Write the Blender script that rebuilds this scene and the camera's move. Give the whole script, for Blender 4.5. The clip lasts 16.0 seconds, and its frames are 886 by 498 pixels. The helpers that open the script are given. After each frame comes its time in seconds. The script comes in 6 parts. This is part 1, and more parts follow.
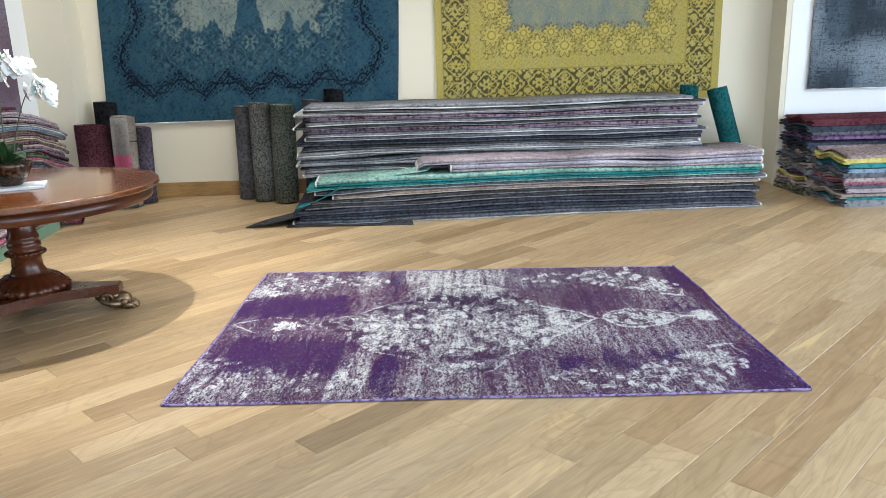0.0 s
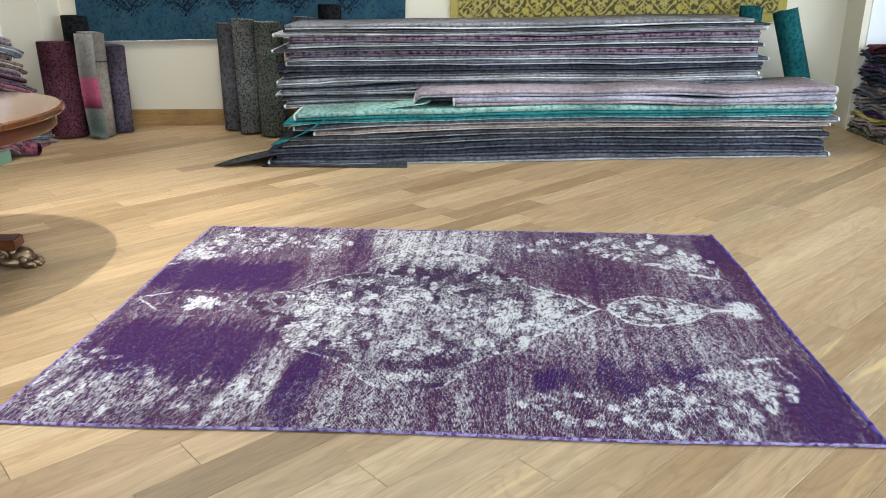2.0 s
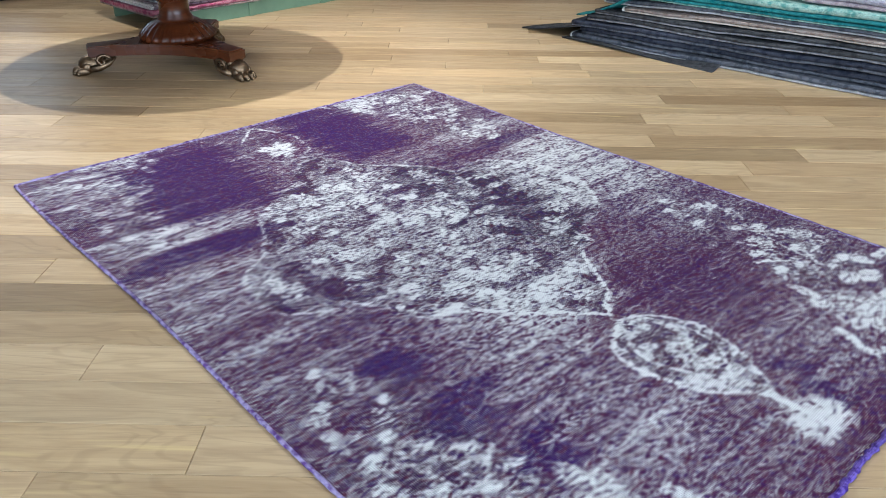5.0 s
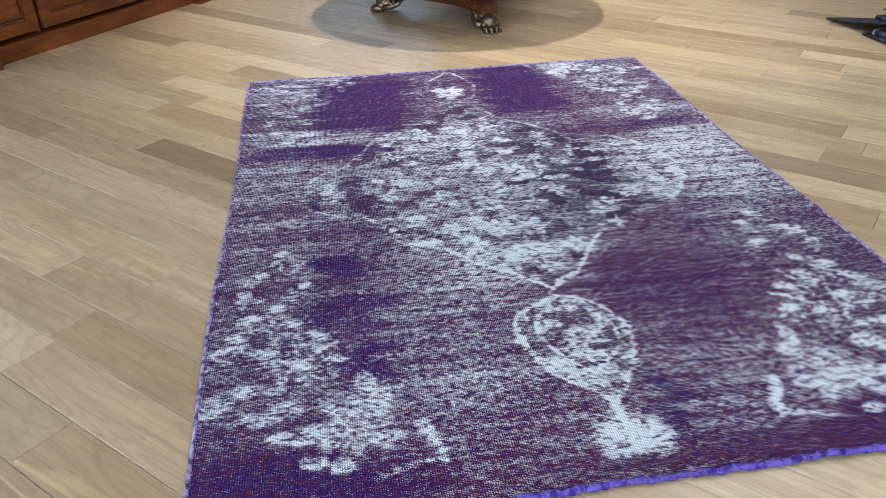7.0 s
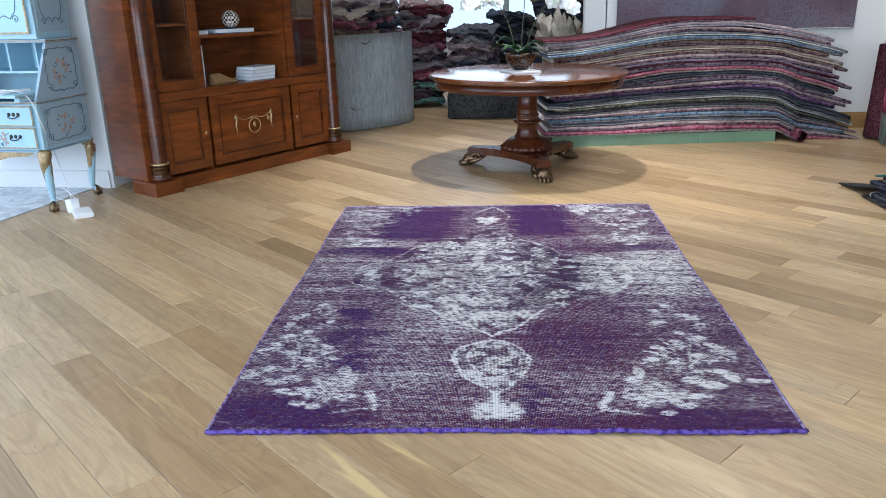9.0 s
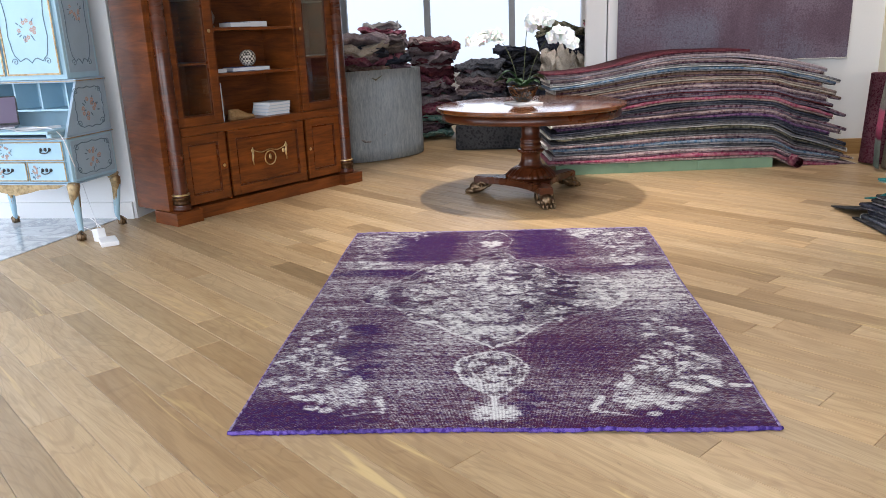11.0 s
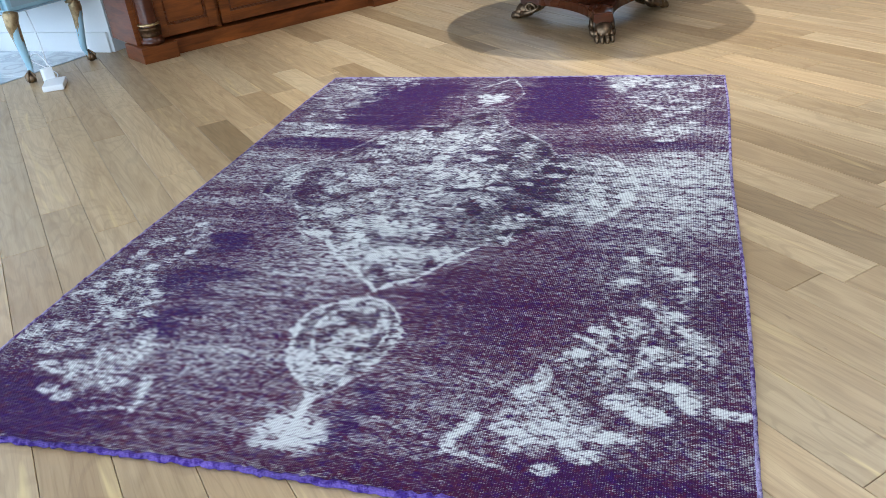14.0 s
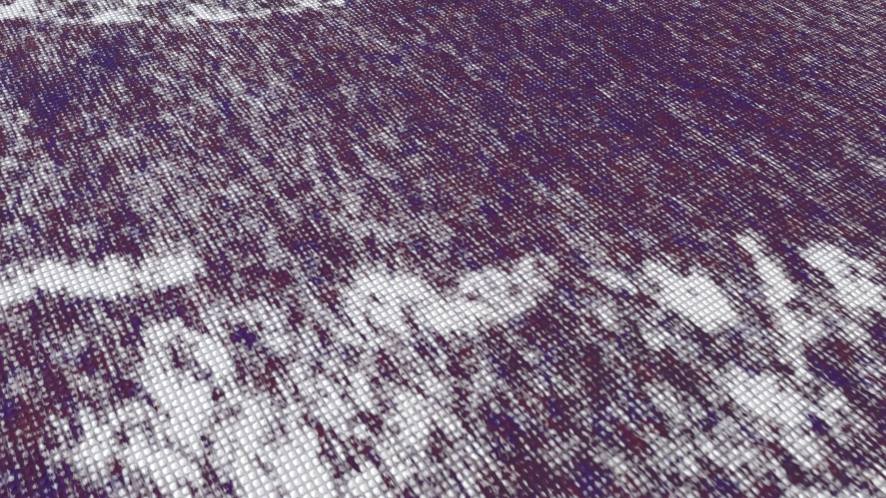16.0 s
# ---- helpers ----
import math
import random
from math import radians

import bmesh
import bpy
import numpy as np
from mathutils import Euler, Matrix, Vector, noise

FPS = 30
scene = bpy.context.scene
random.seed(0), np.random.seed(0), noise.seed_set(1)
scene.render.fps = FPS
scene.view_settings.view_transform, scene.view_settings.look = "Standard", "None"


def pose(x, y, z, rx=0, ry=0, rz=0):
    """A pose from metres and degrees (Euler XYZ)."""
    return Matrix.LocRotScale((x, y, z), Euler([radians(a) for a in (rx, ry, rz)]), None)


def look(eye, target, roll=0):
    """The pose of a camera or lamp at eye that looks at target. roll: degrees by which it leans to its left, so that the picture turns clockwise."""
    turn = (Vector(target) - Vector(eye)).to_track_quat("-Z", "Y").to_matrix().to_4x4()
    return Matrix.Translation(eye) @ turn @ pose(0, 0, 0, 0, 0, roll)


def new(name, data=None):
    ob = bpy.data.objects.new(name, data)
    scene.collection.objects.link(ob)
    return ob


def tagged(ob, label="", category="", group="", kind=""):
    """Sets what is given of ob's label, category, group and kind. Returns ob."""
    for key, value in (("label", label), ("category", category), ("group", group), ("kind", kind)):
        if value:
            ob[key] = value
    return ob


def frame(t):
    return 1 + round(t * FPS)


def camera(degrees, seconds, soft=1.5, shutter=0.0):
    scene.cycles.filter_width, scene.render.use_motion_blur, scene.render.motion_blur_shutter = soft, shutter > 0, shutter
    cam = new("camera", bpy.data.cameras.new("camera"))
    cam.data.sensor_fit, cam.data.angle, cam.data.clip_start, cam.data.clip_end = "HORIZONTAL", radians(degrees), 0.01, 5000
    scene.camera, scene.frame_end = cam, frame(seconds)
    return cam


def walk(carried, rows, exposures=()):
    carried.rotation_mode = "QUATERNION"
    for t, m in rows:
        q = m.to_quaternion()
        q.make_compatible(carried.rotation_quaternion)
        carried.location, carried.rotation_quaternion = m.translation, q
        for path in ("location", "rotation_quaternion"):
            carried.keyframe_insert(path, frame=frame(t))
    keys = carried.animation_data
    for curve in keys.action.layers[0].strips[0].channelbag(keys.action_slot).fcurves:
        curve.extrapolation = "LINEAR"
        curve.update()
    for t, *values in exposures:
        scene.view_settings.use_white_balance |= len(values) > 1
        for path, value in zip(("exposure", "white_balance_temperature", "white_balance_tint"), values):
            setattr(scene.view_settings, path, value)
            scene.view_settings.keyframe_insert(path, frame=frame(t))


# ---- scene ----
cam = camera(60.7, 16.0, 0.8)
PATH = [
    (0, (-0.001, -4.023, 1.461), (-0.068, -2.088, 0.96), -1.6),
    (0.5, (0.04, -3.754, 1.466), (-0.044, -1.827, 0.938), -1.7),
    (1, (0.085, -3.515, 1.411), (-0.026, -1.596, 0.859), -1.9),
    (1.5, (0.142, -3.22, 1.394), (0.03, -1.315, 0.794), -1.4),
    (2, (0.356, -3.007, 1.349), (0.16, -1.136, 0.672), -0.9),
    (2.5, (0.63, -2.791, 1.321), (0.222, -0.999, 0.531), -0.3),
    (3, (0.853, -2.486, 1.21), (0.223, -0.8, 0.338), -0.6),
    (3.5, (1.056, -2.248, 1.213), (0.225, -0.685, 0.283), -1.0),
    (5.8, (2.01, -1.179, 1.211), (0.501, -0.323, 0.217), 0.1),
    (6, (2.058, -1.072, 1.193), (0.506, -0.317, 0.182), -0.4),
    (6.5, (2.201, -0.812, 1.23), (0.574, -0.336, 0.169), 0.1),
    (7, (2.468, -0.57, 1.233), (0.765, -0.344, 0.209), -1.0),
    (7.5, (2.775, -0.414, 1.279), (0.998, -0.355, 0.363), -2.1),
    (8, (3.08, -0.299, 1.312), (1.257, -0.334, 0.49), -1.6),
    (8.5, (3.323, -0.099, 1.328), (1.461, -0.198, 0.605), -1.2),
    (9, (3.595, 0.016, 1.354), (1.702, -0.135, 0.724), -1.4),
    (9.5, (3.856, 0.055, 1.38), (1.944, -0.097, 0.812), -1.7),
    (11.8, (3.795, 0.11, 1.346), (1.884, -0.089, 0.791), -2.5),
    (12, (3.716, 0.151, 1.341), (1.811, -0.043, 0.765), -2.5),
    (12.5, (3.43, 0.326, 1.319), (1.562, 0.035, 0.666), -1.6),
    (13, (3.106, 0.485, 1.255), (1.299, 0.103, 0.489), -0.9),
    (13.5, (2.78, 0.627, 1.246), (1.044, 0.197, 0.352), -2.6),
    (14, (2.422, 0.801, 1.173), (0.769, 0.229, 0.203), -5.6),
    (14.5, (2.005, 0.899, 1.09), (0.493, 0.234, -0.038), -3.8),
    (15, (1.62, 0.899, 0.939), (0.373, 0.146, -0.431), 1.7),
    (15.2, (1.489, 0.893, 0.866), (0.404, 0.064, -0.595), 2.0),
    (15.5, (1.334, 0.873, 0.642), (0.441, -0.094, -0.863), 1.6),
    (16, (1.227, 0.777, 0.369), (0.404, -0.38, -1.04), 2.8),
]
walk(cam, [(t, look(eye, target, roll)) for t, eye, target, roll in PATH],
     [(0.0, 0.34, 5850, 9), (2.5, 0.34, 5850, 9), (3.5, 0.34, 5700, 9), (6.5, 0.13, 5350, 9), (8.5, 0.12, 5200, 8), (9.5, 0.08, 6050, 15), (12.0, 0.12, 6300, 18), (13.0, 0.07, 5750, 11), (14.0, 0.11, 5400, 8), (16.0, 0.26, 6150, 15)])

# ---- light ----
world = bpy.data.worlds.new("sky")
scene.world = world
world.use_nodes = True
wn = world.node_tree
sky = wn.nodes.new("ShaderNodeTexSky")
sky.sky_type, sky.sun_disc = "NISHITA", False
sky.sun_elevation, sky.sun_rotation = radians(38), radians(120)
wn.links.new(sky.outputs[0], wn.nodes["Background"].inputs[0])
wn.nodes["Background"].inputs[1].default_value = 0.12


def window_light(name, m, width, height, power, colour):
    """Sky light in a window's opening."""
    data = bpy.data.lights.new(name, "AREA")
    data.shape, data.size, data.size_y, data.energy, data.color = "RECTANGLE", width, height, power, colour
    ob = new(name, data)
    ob.matrix_world = m
    return ob


DAY = (0.84, 0.93, 1.0)
WARM = (1.0, 0.93, 0.82)
window_light("shop_window_light", look((6.3, -1.6, 1.75), (0, -1.6, 1.1)), 7.4, 2.7, 340, DAY)
window_light("front_window_light", look((1.0, -6.8, 1.75), (1.0, 0, 1.2)), 7.6, 2.7, 225, DAY)
window_light("rear_window_light", look((-8.7, -0.6, 1.85), (0, -0.6, 1.0)), 3.4, 1.9, 18, DAY)


def ceiling_spot(x, y, power, radius=0.04, cone=100.0):
    """An unseen lamp at ceiling height that shines straight down."""
    data = bpy.data.lights.new("ceiling_spot", "SPOT")
    data.energy, data.color, data.shadow_soft_size = power, WARM, radius
    data.spot_size, data.spot_blend = radians(cone), 0.7
    new("ceiling_spot", data).location = (x, y, 4.1)


# inferred from the table's round shadow on the floor
ceiling_spot(-2.36, 0.22, 560, 0.03, 66)
# added fill spots, no lamps known here: brighten floor, piles, wall and rear room
for sx, sy, sp in ((1.8, -2.4, 60), (0.5, 2.0, 170), (-1.3, 2.0, 170), (-3.1, 2.6, 160), (-6.6, -0.2, 200), (-4.3, -0.9, 30)):
    ceiling_spot(sx, sy, sp, 0.3, 120)

# ---- helpers ----


def part(name, bm, material, parent=None, label="", smooth=False):
    """Links a bmesh as one mesh object, under a thing or a part."""
    me = bpy.data.meshes.new(name)
    bm.to_mesh(me)
    bm.free()
    if smooth:
        me.polygons.foreach_set("use_smooth", [True] * len(me.polygons))
    me.materials.append(material)
    ob = new(name, me)
    if parent:
        ob.parent = parent
    if label:
        ob["label"] = label
    return ob


def thing(name, m, label, category, group="", kind=""):
    """An Empty at a thing's base, under which its parts hang."""
    ob = new(name)
    ob.matrix_world = m
    return tagged(ob, label, category, group, kind)


def box(x0, y0, z0, x1, y1, z1, bevel=0.0, bm=None):
    """A box between two corners, its edges rounded by bevel."""
    own = bmesh.new()
    bmesh.ops.create_cube(own, size=1)
    for v in own.verts:
        v.co = Vector(((x0 + x1) / 2 + v.co.x * (x1 - x0), (y0 + y1) / 2 + v.co.y * (y1 - y0), (z0 + z1) / 2 + v.co.z * (z1 - z0)))
    if bevel:
        bmesh.ops.bevel(own, geom=own.edges[:], offset=bevel, segments=2, affect="EDGES", profile=0.6)
    if bm is None:
        return own
    merge(bm, own)
    return bm


def merge(bm, other, m=None):
    """Adds another bmesh to bm, at the pose m."""
    if m is not None:
        bmesh.ops.transform(other, matrix=m, verts=other.verts[:])
    me = bpy.data.meshes.new("tmp")
    other.to_mesh(me)
    other.free()
    bm.from_mesh(me)
    bpy.data.meshes.remove(me)
    return bm


def lathe(profile, steps=40, lobes=0, depth=0.0, lobe_from=0.0, lobe_to=9.0):
    """Turns a profile of (radius, height) about z; lobes carve flutes between two heights."""
    bm = bmesh.new()
    rings = []
    for r, z in profile:
        ring = []
        for i in range(steps):
            a = 2 * math.pi * i / steps
            k = 1 + (depth * math.cos(lobes * a) if lobes and lobe_from <= z <= lobe_to else 0)
            ring.append(bm.verts.new((r * k * math.cos(a), r * k * math.sin(a), z)))
        rings.append(ring)
    for a, b in zip(rings, rings[1:]):
        for i in range(steps):
            bm.faces.new((a[i], a[(i + 1) % steps], b[(i + 1) % steps], b[i]))
    bm.faces.new(list(reversed(rings[0])))
    bm.faces.new(rings[-1])
    return bm


def tube(points, radii, steps=10):
    """A round rod along points, its radius from point to point."""
    bm = bmesh.new()
    rings = []
    pts = [Vector(p) for p in points]
    for i, p in enumerate(pts):
        d = (pts[min(i + 1, len(pts) - 1)] - pts[max(i - 1, 0)]).normalized()
        side = d.cross(Vector((0.13, 0.21, 1))).normalized()
        up = side.cross(d)
        r = radii[i] if isinstance(radii, (list, tuple)) else radii
        rings.append([bm.verts.new(p + r * (math.cos(a) * side + math.sin(a) * up)) for a in (2 * math.pi * k / steps for k in range(steps))])
    for a, b in zip(rings, rings[1:]):
        for k in range(steps):
            bm.faces.new((a[k], a[(k + 1) % steps], b[(k + 1) % steps], b[k]))
    bm.faces.new(list(reversed(rings[0])))
    bm.faces.new(rings[-1])
    bmesh.ops.recalc_face_normals(bm, faces=bm.faces[:])
    return bm


def extrude(outline, y0, y1, bevel=0.0):
    """A flat outline of (x, z) given thickness from y0 to y1."""
    bm = bmesh.new()
    a = [bm.verts.new((x, y0, z)) for x, z in outline]
    b = [bm.verts.new((x, y1, z)) for x, z in outline]
    n = len(a)
    bm.faces.new(a)
    bm.faces.new(list(reversed(b)))
    for i in range(n):
        bm.faces.new((a[i], b[i], b[(i + 1) % n], a[(i + 1) % n]))
    bmesh.ops.recalc_face_normals(bm, faces=bm.faces[:])
    if bevel:
        bmesh.ops.bevel(bm, geom=bm.edges[:], offset=bevel, segments=1, affect="EDGES")
    return bm


def spline(points, n):
    """n points on a smooth line through points."""
    p = [Vector(q) for q in points]
    out = []
    for k in range(n):
        s = k / (n - 1) * (len(p) - 1)
        i = min(int(s), len(p) - 2)
        f = s - i
        a, b, c, d = p[max(i - 1, 0)], p[i], p[i + 1], p[min(i + 2, len(p) - 1)]
        out.append(0.5 * ((2 * b) + (c - a) * f + (2 * a - 5 * b + 4 * c - d) * f * f + (3 * b - a - 3 * c + d) * f ** 3))
    return out


# ---- materials ----


class Nodes:
    """Short hand for a node material."""

    def __init__(self, name, rough=0.5, metal=0.0, specular=0.5):
        self.m = bpy.data.materials.new(name)
        self.m.use_nodes = True
        self.t = self.m.node_tree
        self.b = self.t.nodes["Principled BSDF"]
        self.b.inputs["Roughness"].default_value = rough
        self.b.inputs["Metallic"].default_value = metal
        self.b.inputs["Specular IOR Level"].default_value = specular

    def put(self, socket, value):
        if hasattr(value, "is_linked"):
            self.t.links.new(value, socket)
        elif isinstance(value, (tuple, list)) and len(value) == 3 and socket.type == "RGBA":
            socket.default_value = (*value, 1)
        else:
            socket.default_value = value

    def coords(self, scale=(1, 1, 1), turn=0.0, kind="Object", offset=None):
        c = self.t.nodes.new("ShaderNodeTexCoord")
        m = self.t.nodes.new("ShaderNodeMapping")
        m.inputs["Scale"].default_value, m.inputs["Rotation"].default_value = scale, (0, 0, radians(turn))
        self.t.links.new(c.outputs[kind], m.inputs["Vector"])
        if offset is not None:
            self.t.links.new(offset, m.inputs["Location"])
        return m.outputs[0]

    def noise(self, vector, scale=5.0, detail=4.0, rough=0.55, distort=0.0):
        n = self.t.nodes.new("ShaderNodeTexNoise")
        self.put(n.inputs["Vector"], vector)
        for k, v in (("Scale", scale), ("Detail", detail), ("Roughness", rough), ("Distortion", distort)):
            n.inputs[k].default_value = v
        return n.outputs["Fac"]

    def wave(self, vector, scale, distort=0.0, axis="X", detail=2.0, kind="BANDS"):
        n = self.t.nodes.new("ShaderNodeTexWave")
        n.wave_type, n.bands_direction = kind, axis
        self.put(n.inputs["Vector"], vector)
        n.inputs["Scale"].default_value, n.inputs["Distortion"].default_value, n.inputs["Detail"].default_value = scale, distort, detail
        return n.outputs["Fac"]

    def voronoi(self, vector, scale, feature="F1", out="Distance"):
        n = self.t.nodes.new("ShaderNodeTexVoronoi")
        n.feature = feature
        self.put(n.inputs["Vector"], vector)
        n.inputs["Scale"].default_value = scale
        return n.outputs[out]

    def ramp(self, fac, *stops):
        n = self.t.nodes.new("ShaderNodeValToRGB")
        while len(n.color_ramp.elements) < len(stops):
            n.color_ramp.elements.new(0.5)
        for e, (p, c) in zip(n.color_ramp.elements, stops):
            e.position, e.color = p, (*c, 1) if isinstance(c, tuple) else (c, c, c, 1)
        self.put(n.inputs[0], fac)
        return n.outputs[0]

    def mix(self, fac, a, b, blend="MIX"):
        n = self.t.nodes.new("ShaderNodeMix")
        n.data_type, n.blend_type, n.clamp_factor = "RGBA", blend, True
        self.put(n.inputs["Factor"], fac)
        self.put(n.inputs[6], a)
        self.put(n.inputs[7], b)
        return n.outputs[2]

    def math(self, op, a, b=0.0, clamp=False):
        n = self.t.nodes.new("ShaderNodeMath")
        n.operation, n.use_clamp = op, clamp
        self.put(n.inputs[0], a)
        self.put(n.inputs[1], b)
        return n.outputs[0]

    def attribute(self, name, out="Fac"):
        n = self.t.nodes.new("ShaderNodeAttribute")
        n.attribute_name = name
        return n.outputs[out]

    def random(self):
        return self.t.nodes.new("ShaderNodeObjectInfo").outputs["Random"]

    def island(self):
        return self.t.nodes.new("ShaderNodeNewGeometry").outputs["Random Per Island"]

    def hsv(self, colour, h=0.5, s=1.0, v=1.0):
        n = self.t.nodes.new("ShaderNodeHueSaturation")
        self.put(n.inputs["Hue"], h)
        self.put(n.inputs["Saturation"], s)
        self.put(n.inputs["Value"], v)
        self.put(n.inputs["Color"], colour)
        return n.outputs[0]

    def bump(self, height, strength=0.3, distance=0.01):
        n = self.t.nodes.new("ShaderNodeBump")
        n.inputs["Strength"].default_value, n.inputs["Distance"].default_value = strength, distance
        self.put(n.inputs["Height"], height)
        self.put(self.b.inputs["Normal"], n.outputs[0])

    def done(self, colour, rough=None):
        self.put(self.b.inputs["Base Color"], colour)
        if rough is not None:
            self.put(self.b.inputs["Roughness"], rough)
        return self.m


def plaster(name, colour):
    n = Nodes(name, 0.85)
    c = n.coords()
    stain = n.noise(c, 0.9, 5)
    fine = n.noise(c, 60, 3)
    n.bump(n.noise(c, 140, 4), 0.12, 0.003)
    dirty = tuple(v * 0.9 for v in colour)
    return n.done(n.mix(n.math("MULTIPLY", n.mix(0.4, stain, fine), 0.9), colour, dirty))


def wood(name, dark, light, rough=0.3, scale=1.0, coat=0.0, axis=(1, 1, 12)):
    n = Nodes(name, rough, 0.0, 0.35)
    c = n.coords(tuple(scale * a for a in axis))
    grain = n.noise(c, 3.0, 8, 0.65, 0.8)
    flame = n.noise(n.coords((scale * 0.7, scale * 0.7, scale * 1.6)), 2.2, 4, 0.5, 1.2)
    col = n.mix(n.ramp(grain, (0.3, 0.0), (0.72, 1.0)), dark, light)
    col = n.mix(n.ramp(flame, (0.35, 0.0), (0.75, 0.6)), col, tuple(v * 0.55 for v in dark))
    n.bump(grain, 0.06, 0.002)
    n.b.inputs["Coat Weight"].default_value = coat
    n.b.inputs["Coat Roughness"].default_value = 0.12
    return n.done(col, n.ramp(flame, (0.2, rough * 0.8), (0.8, min(1.0, rough * 1.3))))


def plank_wood(name, per_island, tint):
    n = Nodes(name, 0.38)
    pick = n.island() if per_island else n.random()
    shift = n.t.nodes.new("ShaderNodeCombineXYZ")
    for k, f in enumerate((37.0, 91.0, 13.0)):
        n.put(shift.inputs[k], n.math("MULTIPLY", pick, f))
    at = lambda scale: n.coords(scale, 0, "Object", shift.outputs[0])
    grain = n.noise(at((0.9, 9, 9)), 2.2, 6, 0.6, 1.3)
    # cathedral figure: rings cut lengthwise, bent by slow noise
    slow = n.noise(at((0.55, 2.6, 2.6)), 1.5, 3, 0.5, 0.8)
    rings = n.math("SINE", n.math("MULTIPLY", slow, 95.0))
    fine = n.noise(at((3, 110, 110)), 2.0, 4, 0.6)
    sap = n.noise(at((0.8, 10, 10)), 1.5, 3, 0.5, 1.2)
    tone = n.ramp(pick, (0.0, (0.39, 0.27, 0.135)), (0.2, (0.48, 0.33, 0.165)), (0.45, (0.45, 0.305, 0.15)), (0.75, (0.53, 0.38, 0.20)), (1.0, (0.49, 0.345, 0.18)))
    tone = n.mix(1.0, tone, tint, "MULTIPLY")
    tone = n.hsv(tone, 0.5, 1.0, n.ramp(n.math("FRACT", n.math("MULTIPLY", pick, 17.3)), (0.0, 0.90), (1.0, 1.10)))
    col = n.mix(n.ramp(grain, (0.36, 0.0), (0.70, 0.6)), tone, n.hsv(tone, 0.49, 1.12, 0.62))
    col = n.mix(n.ramp(rings, (0.45, 0.0), (0.95, 0.26)), col, n.hsv(tone, 0.49, 1.1, 0.5))
    col = n.mix(n.ramp(fine, (0.5, 0.0), (0.72, 0.32)), col, n.hsv(tone, 0.49, 1.1, 0.45))
    col = n.mix(n.ramp(sap, (0.63, 0.0), (0.74, 0.6)), col, (0.66, 0.50, 0.23))
    col = n.mix(n.ramp(n.noise(at((5, 16, 16)), 2.0, 3, 0.6), (0.70, 0.0), (0.78, 0.5)), col, n.hsv(tone, 0.48, 1.1, 0.34))
    n.bump(n.mix(0.5, grain, fine), 0.09, 0.002)
    return n.done(col, n.ramp(grain, (0.2, 0.30), (0.8, 0.46)))


def cloth(name, colour, second=None, scale=1.0, amount=0.5, rough=0.95, spread=0.0):
    """Woven wool: weave, worn flecks of a second colour, fading."""
    n = Nodes(name, rough, 0.0, 0.12)
    c = n.coords()
    second = second or tuple(min(1.0, v * 1.8 + 0.03) for v in colour)
    wear = n.noise(c, 13 * scale, 8, 0.75)
    fleck = n.noise(c, 85 * scale, 3, 0.6)
    figure = n.voronoi(c, 22 * scale)
    tone = n.mix(0.3, n.mix(0.45, wear, fleck), figure)
    col = n.mix(n.ramp(tone, (0.42, 0.0), (0.52, min(1.0, amount * 1.25))), colour, second)
    col = n.mix(n.ramp(n.noise(c, 30 * scale, 4, 0.7), (0.56, 0.0), (0.66, 0.6 * amount)), col, tuple(v * 0.35 for v in colour))
    col = n.hsv(col, 0.5, 1.0, n.ramp(n.mix(0.5, n.noise(c, 2.3, 2), n.noise(c, 210, 2, 0.7)), (0.36, 0.55), (0.64, 1.4)))
    n.bump(n.mix(0.5, n.noise(c, 160, 3), n.wave(c, 90, 2)), 0.5, 0.004)
    return n.done(col)


def metal(name, colour, rough=0.3):
    n = Nodes(name, rough, 1.0)
    c = n.coords()
    spots = n.noise(c, 40, 4)
    n.bump(n.noise(c, 120, 3), 0.1, 0.001)
    return n.done(n.mix(n.ramp(spots, (0.4, 0.0), (0.75, 0.7)), colour, tuple(v * 0.35 for v in colour)), n.ramp(spots, (0.3, rough), (0.8, rough + 0.25)))


def paint(name, colour, rough=0.5, worn=0.15):
    n = Nodes(name, rough)
    c = n.coords()
    d = n.noise(c, 5, 6, 0.65)
    n.bump(n.noise(c, 60, 3), 0.08, 0.002)
    return n.done(n.mix(n.ramp(d, (0.45, 0.0), (0.8, worn * 3)), colour, tuple(v * 0.7 for v in colour)), n.ramp(d, (0.3, rough), (0.8, min(1, rough + 0.2))))


CREAM = plaster("cream_wall_paint", (0.70, 0.645, 0.51))
WHITE = plaster("white_wall_paint", (0.77, 0.78, 0.78))
CEILING = plaster("ceiling_paint", (0.8, 0.79, 0.76))
OAK_TRIM = wood("oak_trim", (0.30, 0.17, 0.06), (0.46, 0.29, 0.12), 0.45, 1.0, 0.0, (2, 12, 12))
MAHOGANY = wood("mahogany", (0.045, 0.011, 0.004), (0.13, 0.034, 0.010), 0.28, 1.0, 0.2)
CHERRY = wood("cherry_cabinet_wood", (0.078, 0.0185, 0.003), (0.27, 0.074, 0.012), 0.36, 1.0, 0.05, (1, 1, 9))
TOPWOOD = wood("polished_table_wood", (0.075, 0.022, 0.006), (0.21, 0.072, 0.020), 0.14, 1.0, 0.5, (1, 9, 9))
BRASS = metal("aged_brass", (0.72, 0.57, 0.30), 0.3)
BRONZE = metal("dark_gilt_bronze", (0.24, 0.165, 0.10), 0.34)
GREEN_PAINT = paint("green_painted_pallet", (0.16, 0.26, 0.17), 0.6, 0.25)
FLOOR_BASE = paint("floor_joint_dark", (0.10, 0.062, 0.03), 0.8)

